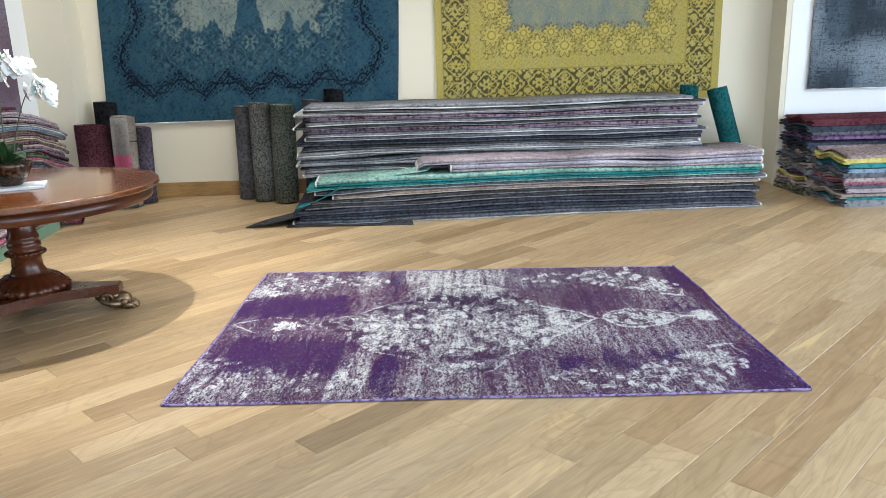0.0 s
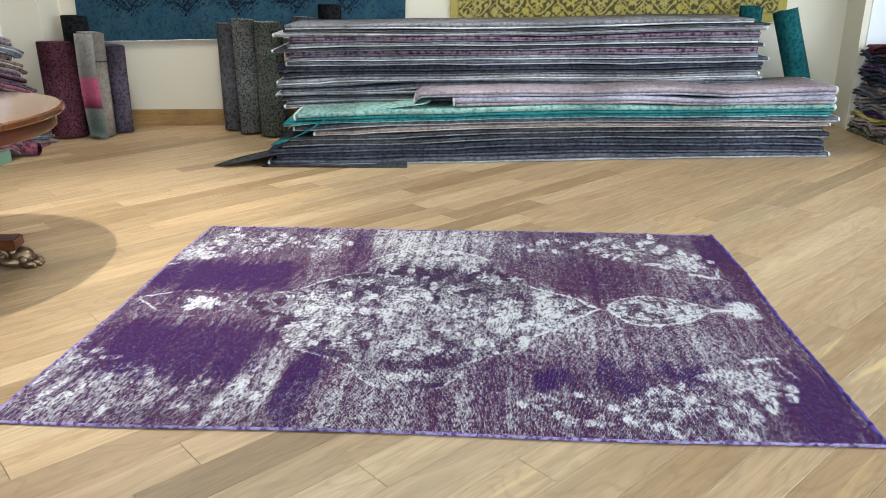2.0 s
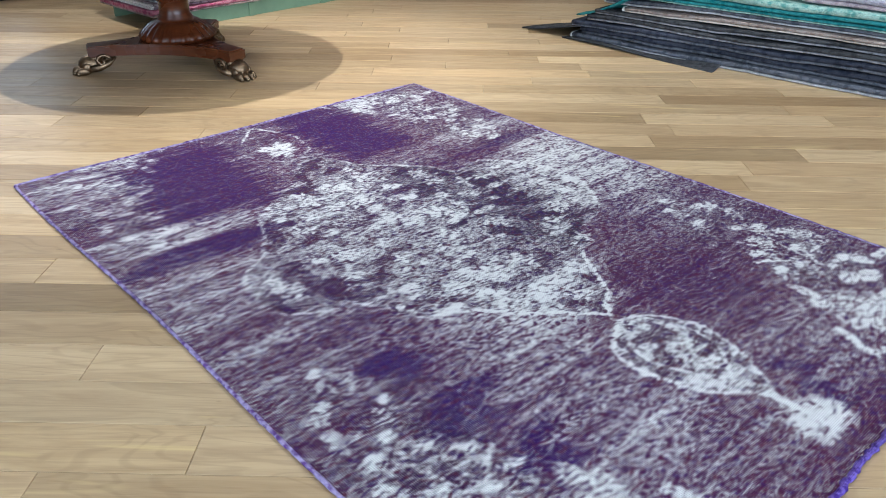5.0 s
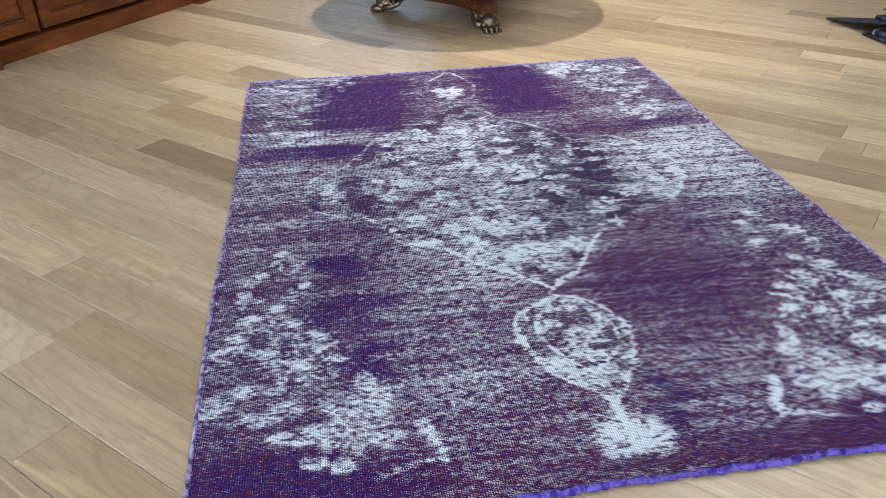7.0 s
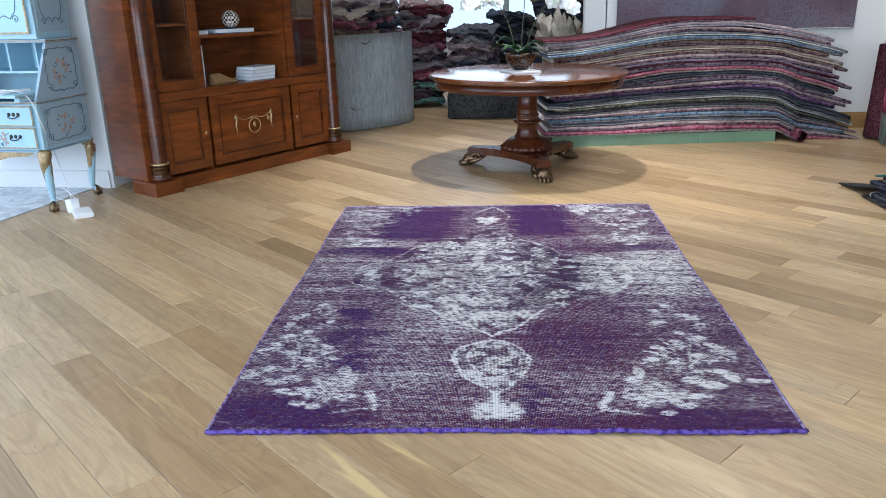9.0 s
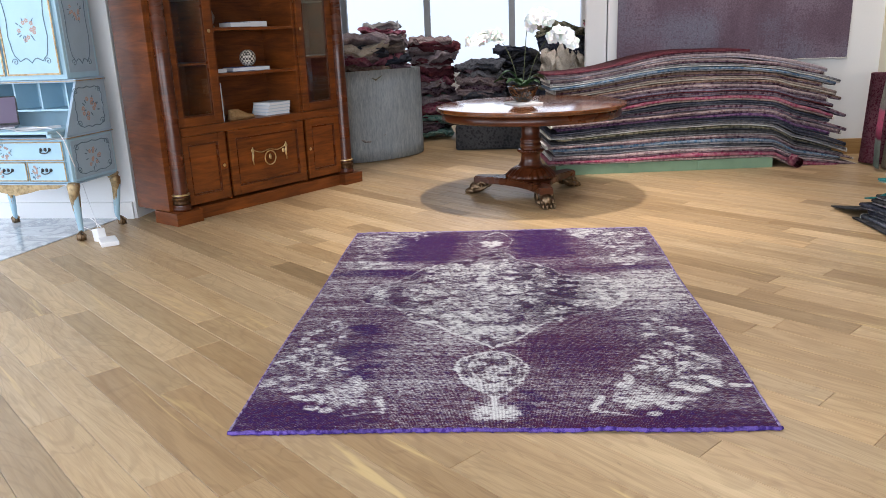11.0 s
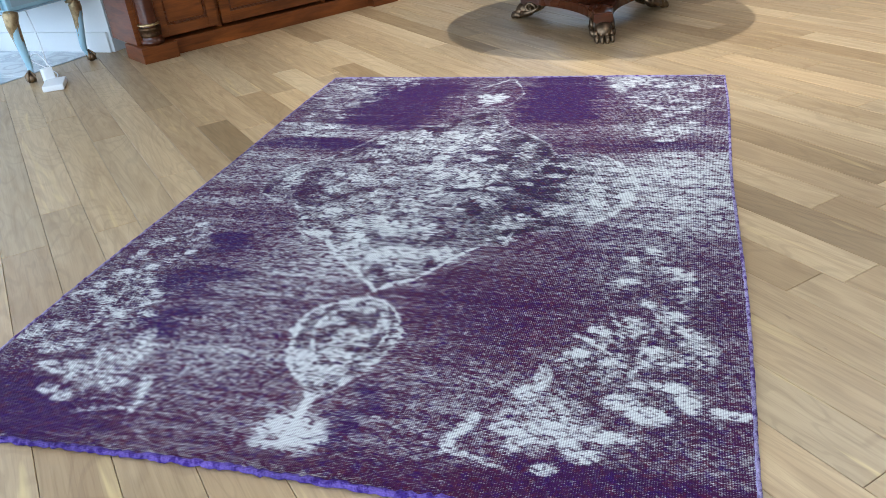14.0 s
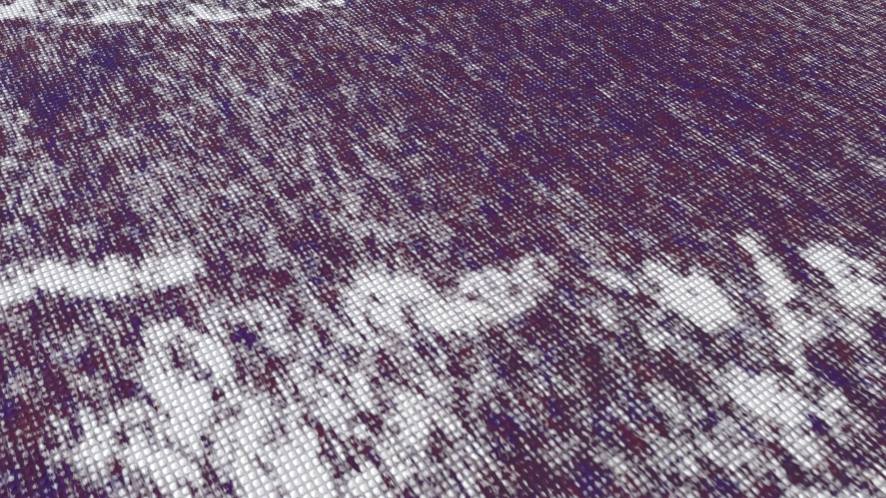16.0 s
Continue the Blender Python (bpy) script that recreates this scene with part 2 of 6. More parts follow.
# ---- structure ----
# The back wall runs along this line, slightly turned to the rug.
BACK_ANGLE = 2.6


def back_y(x):
    return 4.18 + math.tan(radians(BACK_ANGLE)) * (x + 3.0)


def wall(name, a, b, height, thick, material, z0=0.0, side=1):
    """A wall from a to b in plan; its face is on the line and its thickness behind it."""
    d = Vector((b[0] - a[0], b[1] - a[1], 0))
    ob = part(name, box(0, 0, z0, d.length, thick * side, height), material)
    ob.matrix_world = Matrix.Translation((a[0], a[1], 0)) @ Matrix.Rotation(math.atan2(d.y, d.x), 4, "Z")
    return tagged(ob, kind="structure")


HEIGHT = 4.3
wall("wall_north", (-4.45, back_y(-4.45)), (3.28, back_y(3.28)), HEIGHT, 0.25, CREAM)
column = part("pillar_east", box(0, 0, 0, 3.4, 0.9, HEIGHT), WHITE)
column.matrix_world = pose(3.33, 4.1, 0, 0, 0, 1.0)
tagged(column, kind="structure")
part_side = part("pillar_return", box(0, 0, 0, 0.06, 0.6, HEIGHT), CREAM)
part_side.matrix_world = pose(3.272, 4.105, 0, 0, 0, 1.0)
tagged(part_side, kind="structure")
tagged(part("pillar_west", box(-4.5, 3.8, 0, -4.02, 4.2, HEIGHT, 0.006), CREAM), kind="structure")
wall("wall_west", (-4.42, 4.2), (-4.42, 1.08), HEIGHT, 0.3, WHITE, side=-1)
wall("wall_behind_cabinet", (-3.78, -2.07), (-2.05, -3.12), HEIGHT, 0.25, WHITE, side=-1)
wall("wall_behind_desk", (-1.99, -3.0), (-2.22, -6.9), HEIGHT, 0.25, WHITE, side=-1)
# head over the wide opening to the rear room
head = wall("opening_head", (-4.42, 1.08), (-3.72, -1.98), HEIGHT, 0.3, WHITE, 3.0, side=-1)


def wall_with_window(name, a, b, sill, head_z, margin, material):
    """A wall whose middle is open from sill to head."""
    d = Vector((b[0] - a[0], b[1] - a[1], 0))
    ln = d.length
    bm = box(0, 0, 0, ln, 0.25, sill)
    box(0, 0, head_z, ln, 0.25, HEIGHT, 0, bm)
    box(0, 0, sill, margin, 0.25, head_z, 0, bm)
    box(ln - margin, 0, sill, ln, 0.25, head_z, 0, bm)
    ob = part(name, bm, material)
    ob.matrix_world = Matrix.Translation((a[0], a[1], 0)) @ Matrix.Rotation(math.atan2(d.y, d.x), 4, "Z")
    return tagged(ob, kind="structure")


wall_with_window("wall_east", (6.4, 4.3), (6.4, -6.9), 0.3, 3.1, 1.2, WHITE)
wall_with_window("wall_south", (6.4, -6.9), (-2.3, -6.9), 0.3, 3.1, 0.5, WHITE)
# rear room
wall_with_window("wall_rear_west", (-8.8, 2.8), (-8.8, -4.2), 0.75, 2.9, 1.6, WHITE).matrix_world = pose(-8.8, -4.2, 0, 0, 0, 90)
wall("wall_rear_north", (-4.7, 2.8), (-8.8, 2.8), HEIGHT, 0.2, WHITE, side=-1)
wall("wall_rear_south", (-8.8, -4.2), (-2.1, -4.2), HEIGHT, 0.2, WHITE, side=-1)
tagged(part("ceiling", box(-9.2, -7.2, HEIGHT, 6.8, 5.2, HEIGHT + 0.2), CEILING), kind="structure")
tagged(part("floor_base", box(-9.2, -7.2, -0.2, 6.8, 5.2, -0.012), FLOOR_BASE), kind="structure")


def baseboard(name, a, b, height=0.16, thick=0.02, material=OAK_TRIM, side=-1):
    d = Vector((b[0] - a[0], b[1] - a[1], 0))
    bm = box(0, 0.0, 0, d.length, thick, height, 0.004)
    ob = part(name, bm, material)
    ob.matrix_world = Matrix.Translation((a[0], a[1], 0)) @ Matrix.Rotation(math.atan2(d.y, d.x), 4, "Z") @ pose(0, -thick - 0.002 if side < 0 else 0.002, 0)
    return tagged(ob, kind="structure")


baseboard("baseboard_north", (-4.0, back_y(-4.0)), (3.26, back_y(3.26)))
baseboard("baseboard_west", (-4.42, 1.1), (-4.42, 3.8))
baseboard("baseboard_east", (3.33, 4.1), (6.3, 4.152))
baseboard("baseboard_desk", (-2.21, -6.8), (-1.99, -3.02), 0.14, 0.02, WHITE)

# ---- the rug on the floor ----
RUG = [Vector(p) for p in ((-1.40, 1.0), (1.40, 1.003), (1.465, -0.962), (-1.347, -1.033))]


def grid_mesh(name, place, nu, nv, attributes, material, parent=None, label=""):
    """A sheet of nu by nv points: place(u, v) gives x, y, z; attributes gives point values by name."""
    u, v = np.meshgrid(np.linspace(0, 1, nu), np.linspace(0, 1, nv))
    x, y, z = place(u, v)
    co = np.stack([np.broadcast_to(a, u.shape) for a in (x, y, z)], -1).reshape(-1, 3)
    idx = np.arange(nu * nv).reshape(nv, nu)
    quads = np.stack([idx[:-1, :-1], idx[:-1, 1:], idx[1:, 1:], idx[1:, :-1]], -1).reshape(-1, 4)
    me = bpy.data.meshes.new(name)
    me.vertices.add(len(co))
    me.vertices.foreach_set("co", co.astype(np.float32).ravel())
    me.loops.add(quads.size)
    me.loops.foreach_set("vertex_index", quads.astype(np.int32).ravel())
    me.polygons.add(len(quads))
    me.polygons.foreach_set("loop_start", np.arange(0, quads.size, 4, dtype=np.int32))
    me.update()
    me.polygons.foreach_set("use_smooth", np.ones(len(quads), dtype=bool))
    for key, field in attributes(x, y, z).items():
        at = me.attributes.new(key, "FLOAT", "POINT")
        at.data.foreach_set("value", np.clip(field, 0, 1).astype(np.float32).ravel())
    me.materials.append(material)
    me.validate()
    ob = new(name, me)
    if parent:
        ob.parent = parent
    if label:
        ob["label"] = label
    return ob


def soft(d, w):
    """1 inside (d < 0), fading to 0 over w."""
    return np.clip(0.5 - d / w, 0, 1)


def dab(x, y, cx, cy, rx, ry, turn=0.0, w=0.5):
    c, s = math.cos(radians(turn)), math.sin(radians(turn))
    px, py = (x - cx) * c + (y - cy) * s, -(x - cx) * s + (y - cy) * c
    return soft(np.hypot(px / rx, py / ry) - 1, w)


def stroke(x, y, points, width):
    """A soft line through points."""
    out = np.zeros_like(x)
    pts = spline([(*p, 0) for p in points], 6 * len(points))
    for a, b in zip(pts, pts[1:]):
        dx, dy = b.x - a.x, b.y - a.y
        t = np.clip(((x - a.x) * dx + (y - a.y) * dy) / max(dx * dx + dy * dy, 1e-9), 0, 1)
        out = np.maximum(out, soft(np.hypot(x - a.x - t * dx, y - a.y - t * dy) - width, width * 1.4))
    return out


def smooth_noise(x, y, sx, sy, seed):
    """Value noise with cells of sx by sy metres."""
    rng = np.random.RandomState(seed)
    table = rng.rand(256, 256)
    gx, gy = x / sx + 100, y / sy + 100
    ix, iy = np.floor(gx).astype(int), np.floor(gy).astype(int)
    fx, fy = gx - ix, gy - iy
    fx, fy = fx * fx * (3 - 2 * fx), fy * fy * (3 - 2 * fy)
    v = lambda a, b: table[a % 256, b % 256]
    return (v(ix, iy) * (1 - fx) + v(ix + 1, iy) * fx) * (1 - fy) + (v(ix, iy + 1) * (1 - fx) + v(ix + 1, iy + 1) * fx) * fy


def flower(x, y, cx, cy, r, petals, seed, turn=0.0):
    """A worn flower: petals round a gap, each a little different."""
    rng = random.Random(seed)
    out = np.zeros_like(x)
    for k in range(petals):
        a = 2 * math.pi * k / petals + rng.uniform(-0.2, 0.2) + turn
        q = r * rng.uniform(0.5, 0.75)
        out = np.maximum(out, dab(x, y, cx + q * math.cos(a), cy + q * math.sin(a), r * rng.uniform(0.42, 0.6), r * rng.uniform(0.2, 0.32), math.degrees(a), 0.7) * rng.uniform(0.6, 1))
    return out


def within(x, y, points):
    """True inside the closed line through points."""
    out = np.zeros(x.shape, dtype=bool)
    for (ax, ay), (bx, by) in zip(points, points[1:] + points[:1]):
        if ay != by:
            out ^= ((ay > y) != (by > y)) & (x < (bx - ax) * (y - ay) / (by - ay) + ax)
    return out


# the medallion's scalloped outline: from the far tip down one flank, and down the other
FLANK_A = ((-0.90, -0.02), (-0.71, -0.18), (-0.60, -0.31), (-0.51, -0.44), (-0.36, -0.52), (-0.24, -0.60), (-0.14, -0.72), (0.07, -0.73), (0.15, -0.63), (0.17, -0.54), (0.26, -0.49), (0.37, -0.43), (0.44, -0.28), (0.55, -0.19), (0.63, -0.08), (0.70, -0.01))
FLANK_B = ((-0.90, -0.02), (-0.70, 0.09), (-0.60, 0.16), (-0.46, 0.31), (-0.36, 0.36), (-0.38, 0.50), (-0.22, 0.64), (-0.05, 0.68), (0.11, 0.63), (0.26, 0.51), (0.29, 0.36), (0.38, 0.29), (0.43, 0.20), (0.54, 0.14), (0.64, 0.05), (0.70, -0.01))
BUDS = ((0.37, 0.76), (0.43, 0.70), (0.56, 0.69), (0.47, 0.82), (0.57, 0.86), (0.66, 0.76), (0.74, 0.72), (0.71, 0.83), (0.78, 0.87), (0.80, 0.64), (0.90, 0.60), (0.93, 0.68), (0.86, 0.78), (0.84, 0.90))
PETALS = ((1.07, 0.50, 0.045, 0.035, 20), (1.01, 0.54, 0.05, 0.028, 0), (1.13, 0.57, 0.05, 0.05, 0), (1.19, 0.49, 0.028, 0.05, 0), (1.19, 0.60, 0.045, 0.055, 30), (1.18, 0.69, 0.025, 0.07, 0), (1.29, 0.59, 0.025, 0.035, 0), (1.25, 0.65, 0.024, 0.05, 15),
          (1.07, 0.72, 0.035, 0.05, 0), (1.10, 0.79, 0.03, 0.06, 0), (1.01, 0.83, 0.03, 0.04, 0), (1.05, 0.88, 0.04, 0.045, 0), (1.07, 0.95, 0.022, 0.05, 0), (0.99, 0.77, 0.02, 0.05, 10))


def rug_pattern(x, y):
    """How worn to the white warp (white), how vivid the violet (violet), how brown (brown) and how dark grey (grey)."""
    frays = 0.012 * (smooth_noise(x, y, 0.007, 0.09, 5) - 0.5)
    X = x + 0.020 * (smooth_noise(x, y, 0.08, 0.08, 3) - 0.5)
    Y = y + 0.020 * (smooth_noise(x, y, 0.07, 0.07, 4) - 0.5) + frays
    streak = smooth_noise(x, y, 0.035, 0.9, 71) * 0.5 + smooth_noise(x, y, 0.011, 0.35, 72) * 0.5
    patchy = smooth_noise(X, Y, 0.05, 0.06, 7) * 0.6 + smooth_noise(X, Y, 0.022, 0.03, 8) * 0.4
    broken = np.clip(smooth_noise(X, Y, 0.14, 0.14, 15) * 1.9 - 0.25, 0.15, 1.2)
    zone = lambda cx, cy, rx, ry, w=0.9: dab(x + 0.10 * (smooth_noise(x, y, 0.05, 0.2, 17) - 0.5), y + 0.16 * (smooth_noise(x, y, 0.03, 0.25, 18) - 0.5), cx, cy, rx, ry, 0, w)
    white = 0.26 * (streak - 0.42)

    # medallion
    line = lambda pts: [(p.x, p.y) for p in spline([(*q, 0) for q in pts], 60)]
    a, b = line(FLANK_A), line(FLANK_B)
    inside = within(X, Y, a + b[::-1]).astype(float)
    heart = zone(-0.04, -0.17, 0.50, 0.30, 0.6)
    dusk = zone(0.0, 0.28, 0.52, 0.20, 0.7)
    lobe = zone(-0.06, 0.60, 0.34, 0.18, 0.8)
    white += inside * (0.08 + 0.19 * heart * (0.5 + 0.9 * patchy) - 0.05 * dusk + 0.26 * lobe * (0.4 + 1.1 * patchy))
    white += 0.30 * zone(0.50, -0.12, 0.20, 0.24, 0.8) * (0.3 + patchy)
    for pts, k in ((FLANK_A, 0.40), (FLANK_B, 0.32)):
        white += k * broken * stroke(X, Y, pts, 0.0065)
    white += 0.5 * stroke(X, Y, ((0.44, -0.28), (0.55, -0.19), (0.63, -0.08), (0.70, -0.01), (0.64, 0.05), (0.54, 0.14), (0.43, 0.20)), 0.007)
    white += 0.40 * broken * (stroke(X, Y, ((0.16, -0.64), (0.20, -0.52), (0.28, -0.46)), 0.007) + stroke(X, Y, ((-0.46, 0.31), (-0.36, 0.36), (-0.40, 0.46)), 0.008))
    rng = random.Random(11)
    field = np.zeros_like(x)
    for k in range(170):
        cx, cy = rng.uniform(-0.72, 0.62), rng.uniform(-0.70, 0.66)
        if not within(np.array([[cx]]), np.array([[cy]]), a + b[::-1])[0, 0]:
            continue
        r = rng.uniform(0.018, 0.042)
        if rng.random() < 0.55:
            field = np.maximum(field, flower(X, Y, cx, cy, r * 1.2, rng.choice((4, 5, 6)), k) * rng.uniform(0.6, 1.0))
        else:
            field = np.maximum(field, dab(X, Y, cx, cy, r * 0.55, r * 0.9, rng.uniform(-40, 40), 0.7) * rng.uniform(0.6, 1.0))
    white += 0.60 * field
    white -= 0.22 * inside * (smooth_noise(X, Y, 0.045, 0.05, 27) > 0.60) * (1 - field)

    # pendant with its round finial, and the fainter one at the far end
    drop = ((0.74, -0.02), (0.77, -0.08), (0.83, -0.145), (0.92, -0.165), (1.04, -0.135), (1.13, -0.055), (1.20, 0.005))
    drop2 = ((0.74, -0.02), (0.76, 0.04), (0.83, 0.105), (0.94, 0.13), (1.06, 0.105), (1.14, 0.05), (1.20, 0.005))
    white += 0.55 * stroke(X, Y, drop, 0.0065) + 0.42 * stroke(X, Y, drop2, 0.0055)
    body = within(X, Y, line(drop) + line(drop2)[::-1]).astype(float)
    white += body * (0.05 + 0.42 * (smooth_noise(X, Y, 0.03, 0.032, 21) > 0.46) * (0.5 + 0.6 * patchy))
    white += 0.30 * stroke(X, Y, ((0.82, -0.08), (0.92, -0.11), (1.03, -0.06), (1.08, 0.0), (1.02, 0.06), (0.92, 0.09), (0.82, 0.05)), 0.006)
    white += 0.7 * stroke(X, Y, ((1.19, 0.0), (1.23, 0.0), (1.26, 0.0)), 0.012)
    white += (0.62 * dab(X, Y, 1.305, -0.028, 0.062, 0.055, 0, 0.6) + 0.58 * dab(X, Y, 1.305, 0.042, 0.062, 0.05, 0, 0.6)) * (0.75 + 0.35 * patchy)
    far_drop = ((-0.90, -0.02), (-0.90, -0.12), (-1.00, -0.20), (-1.12, -0.20), (-1.24, -0.11), (-1.33, -0.03), (-1.22, 0.04), (-1.08, 0.07), (-0.96, 0.05), (-0.90, -0.02))
    white += 0.40 * broken * stroke(X, Y, far_drop, 0.006)
    white += 0.62 * flower(X, Y, -1.03, -0.07, 0.08, 7, 5) + 0.30 * dab(X, Y, -1.03, -0.07, 0.07, 0.08) * patchy
    white += 0.30 * broken * (stroke(X, Y, ((-0.88, -0.06), (-0.76, -0.02), (-0.66, -0.09)), 0.006))

    # corner sprays: one drawing, mirrored and worn differently at each corner
    sprays = np.zeros_like(x)
    for sx, sy, strength, seed in ((1, 1, 0.78, 31), (1, -1, 0.66, 47), (-1, 1, 0.62, 53), (-1, -1, 0.44, 61)):
        rng = random.Random(seed)
        CX = X if sx > 0 else -0.17 - X
        CY = Y if sy > 0 else -Y - 0.045
        if sx > 0 > sy:
            CX = CX - 0.02
        g = np.zeros_like(x)
        for cx, cy in BUDS:
            g = np.maximum(g, 0.75 * dab(CX, CY, cx, cy, rng.uniform(0.016, 0.022), rng.uniform(0.022, 0.034), rng.uniform(-30, 30), 0.7))
            g = np.maximum(g, 0.45 * flower(CX, CY, cx + 0.035, cy + rng.uniform(-0.03, 0.03), 0.04, 5, seed + int(cx * 100)))
        for side in (-1, 1):
            g = np.maximum(g, 0.55 * stroke(CX, CY, ((0.98, 0.73), (0.92, 0.73 + side * 0.03), (0.86, 0.73 + side * 0.09), (0.83, 0.73 + side * 0.14)), 0.008))
            g = np.maximum(g, 0.45 * stroke(CX, CY, ((0.92, 0.73 + side * 0.02), (0.80, 0.73 + side * 0.03), (0.72, 0.73 + side * 0.07)), 0.006))
        for cx, cy, rx, ry, t in PETALS:
            worn = 0.9 if cy < 0.71 or sy > 0 else 0.65
            g = np.maximum(g, worn * dab(CX, CY, cx + rng.uniform(-0.01, 0.01), cy + rng.uniform(-0.01, 0.01), rx * 0.84, ry * 0.84, t, 0.45) * (0.35 + 0.85 * smooth_noise(X, Y, 0.03, 0.03, seed)))
        g = np.maximum(g, 0.7 * flower(CX, CY, 1.16, 0.57, 0.10, 8, seed))
        g = g * (1 - 0.55 * soft(np.abs(np.hypot(CX - 1.15, CY - 0.57) - 0.062) - 0.006, 0.012))
        g = np.maximum(g, 0.85 * stroke(CX, CY, ((1.17, 0.41), (1.23, 0.385), (1.29, 0.365)), 0.011))
        g = np.maximum(g, 0.62 * stroke(CX, CY, ((1.29, 0.365), (1.295, 0.43), (1.315, 0.51)), 0.007))
        near = soft(np.hypot((CX - 0.8) / 0.5, (CY - 0.76) / 0.2) - 1, 0.5)
        g = g + near * (0.14 * (patchy - 0.40))
        sprays = np.maximum(sprays, near)
        white += strength * g * (0.7 + 0.5 * smooth_noise(X, Y, 0.12, 0.12, seed + 1))

    # worn bands that run across the width
    white += 0.32 * zone(-0.14, 0.93, 0.34, 0.24) * (0.4 + 0.9 * streak) + 0.20 * zone(-0.02, 0.74, 0.40, 0.20) * (0.4 + streak)
    white += 0.22 * zone(-0.66, 0.82, 0.055, 0.28) + 0.20 * zone(-0.56, -0.80, 0.06, 0.30) * (0.5 + streak)
    white += 0.15 * zone(-0.02, -0.84, 0.40, 0.30) * (0.25 + 1.2 * streak) + 0.14 * zone(-0.55, -0.4, 0.06, 0.6) * (0.4 + streak)
    white += 0.16 * zone(0.82, -0.36, 0.36, 0.24) * (0.2 + 1.2 * streak) + 0.10 * zone(1.12, 0.2, 0.2, 0.5) * streak
    white -= 0.02 * zone(0.78, 0.38, 0.34, 0.24) + 0.11 * zone(1.38, -0.75, 0.11, 0.32) + 0.10 * zone(1.38, 0.6, 0.10, 0.4) + 0.10 * zone(-0.44, 0.45, 0.06, 0.5)
    white += 0.10 * zone(-1.28, 0.66, 0.10, 0.30) + 0.10 * zone(-1.2, -0.8, 0.2, 0.2)

    # patches where the dye stayed strong
    violet = 0.30 * smooth_noise(x, y, 0.35, 0.3, 81)
    for cx, cy, rx, ry, k in ((-0.40, -0.74, 0.06, 0.26, 0.9), (0.49, -0.62, 0.075, 0.09, 1.0), (0.74, -0.62, 0.08, 0.13, 0.8), (0.95, -0.57, 0.12, 0.08, 0.9), (0.75, 0.30, 0.16, 0.22, 0.45), (1.22, 0.15, 0.13, 0.05, 0.8), (1.37, -0.75, 0.12, 0.3, 0.7), (1.37, 0.75, 0.12, 0.25, 0.5), (-0.46, 0.76, 0.05, 0.26, 0.7), (-0.42, -0.58, 0.04, 0.12, 0.7)):
        d = zone(cx, cy, rx, ry, 0.7)
        violet = np.maximum(violet, k * d)
        white -= 0.17 * k * d
    jx, jy = x + 0.10 * (smooth_noise(x, y, 0.02, 0.1, 6) - 0.5), y + 0.16 * (smooth_noise(x, y, 0.012, 0.14, 5) - 0.5)
    for cx, cy, rx, ry, k in ((-1.05, 0.27, 0.33, 0.18, 1.0), (-0.92, -0.50, 0.31, 0.22, 0.9), (-1.2, -0.45, 0.12, 0.2, 0.6)):
        d = soft(np.maximum(np.abs(jx - cx) - rx, np.abs(jy - cy) - ry), 0.07) * (0.75 + 0.4 * smooth_noise(x, y, 0.06, 0.2, 19))
        violet = np.maximum(violet, 0.85 * k * d)
        white -= 0.23 * k * d
    brown = smooth_noise(x, y, 0.4, 0.35, 91) * 0.5 + 0.35 * dab(x, y, 0.95, 0.1, 0.5, 0.8, 0, 0.9) + 0.35 * dab(x, y, 0.0, -0.9, 0.9, 0.25, 0, 0.9) + 0.4 * dab(x, y, -0.95, 0.6, 0.3, 0.12, 0, 0.9)
    grey = np.clip(inside * (0.35 + 0.55 * dusk + 0.3 * smooth_noise(x, y, 0.2, 0.2, 95)) + 0.55 * sprays * smooth_noise(x, y, 0.12, 0.12, 97) + 0.5 * body, 0, 0.9)
    # wear breaks every figure up into flecks that lie along the wefts
    frac = 0.22 * smooth_noise(x, y, 0.010, 0.032, 101) + 0.38 * smooth_noise(x, y, 0.0055, 0.015, 102) + 0.40 * smooth_noise(x, y, 0.0040, 0.008, 103)
    white = np.clip(white, -0.25, 1.0)
    white = 0.14 + white * np.clip((frac - 0.16) * 2.7, 0.3, 1.25) + 0.62 * (frac - 0.5)
    return {"white": white, "violet": violet, "brown": brown, "grey": grey}


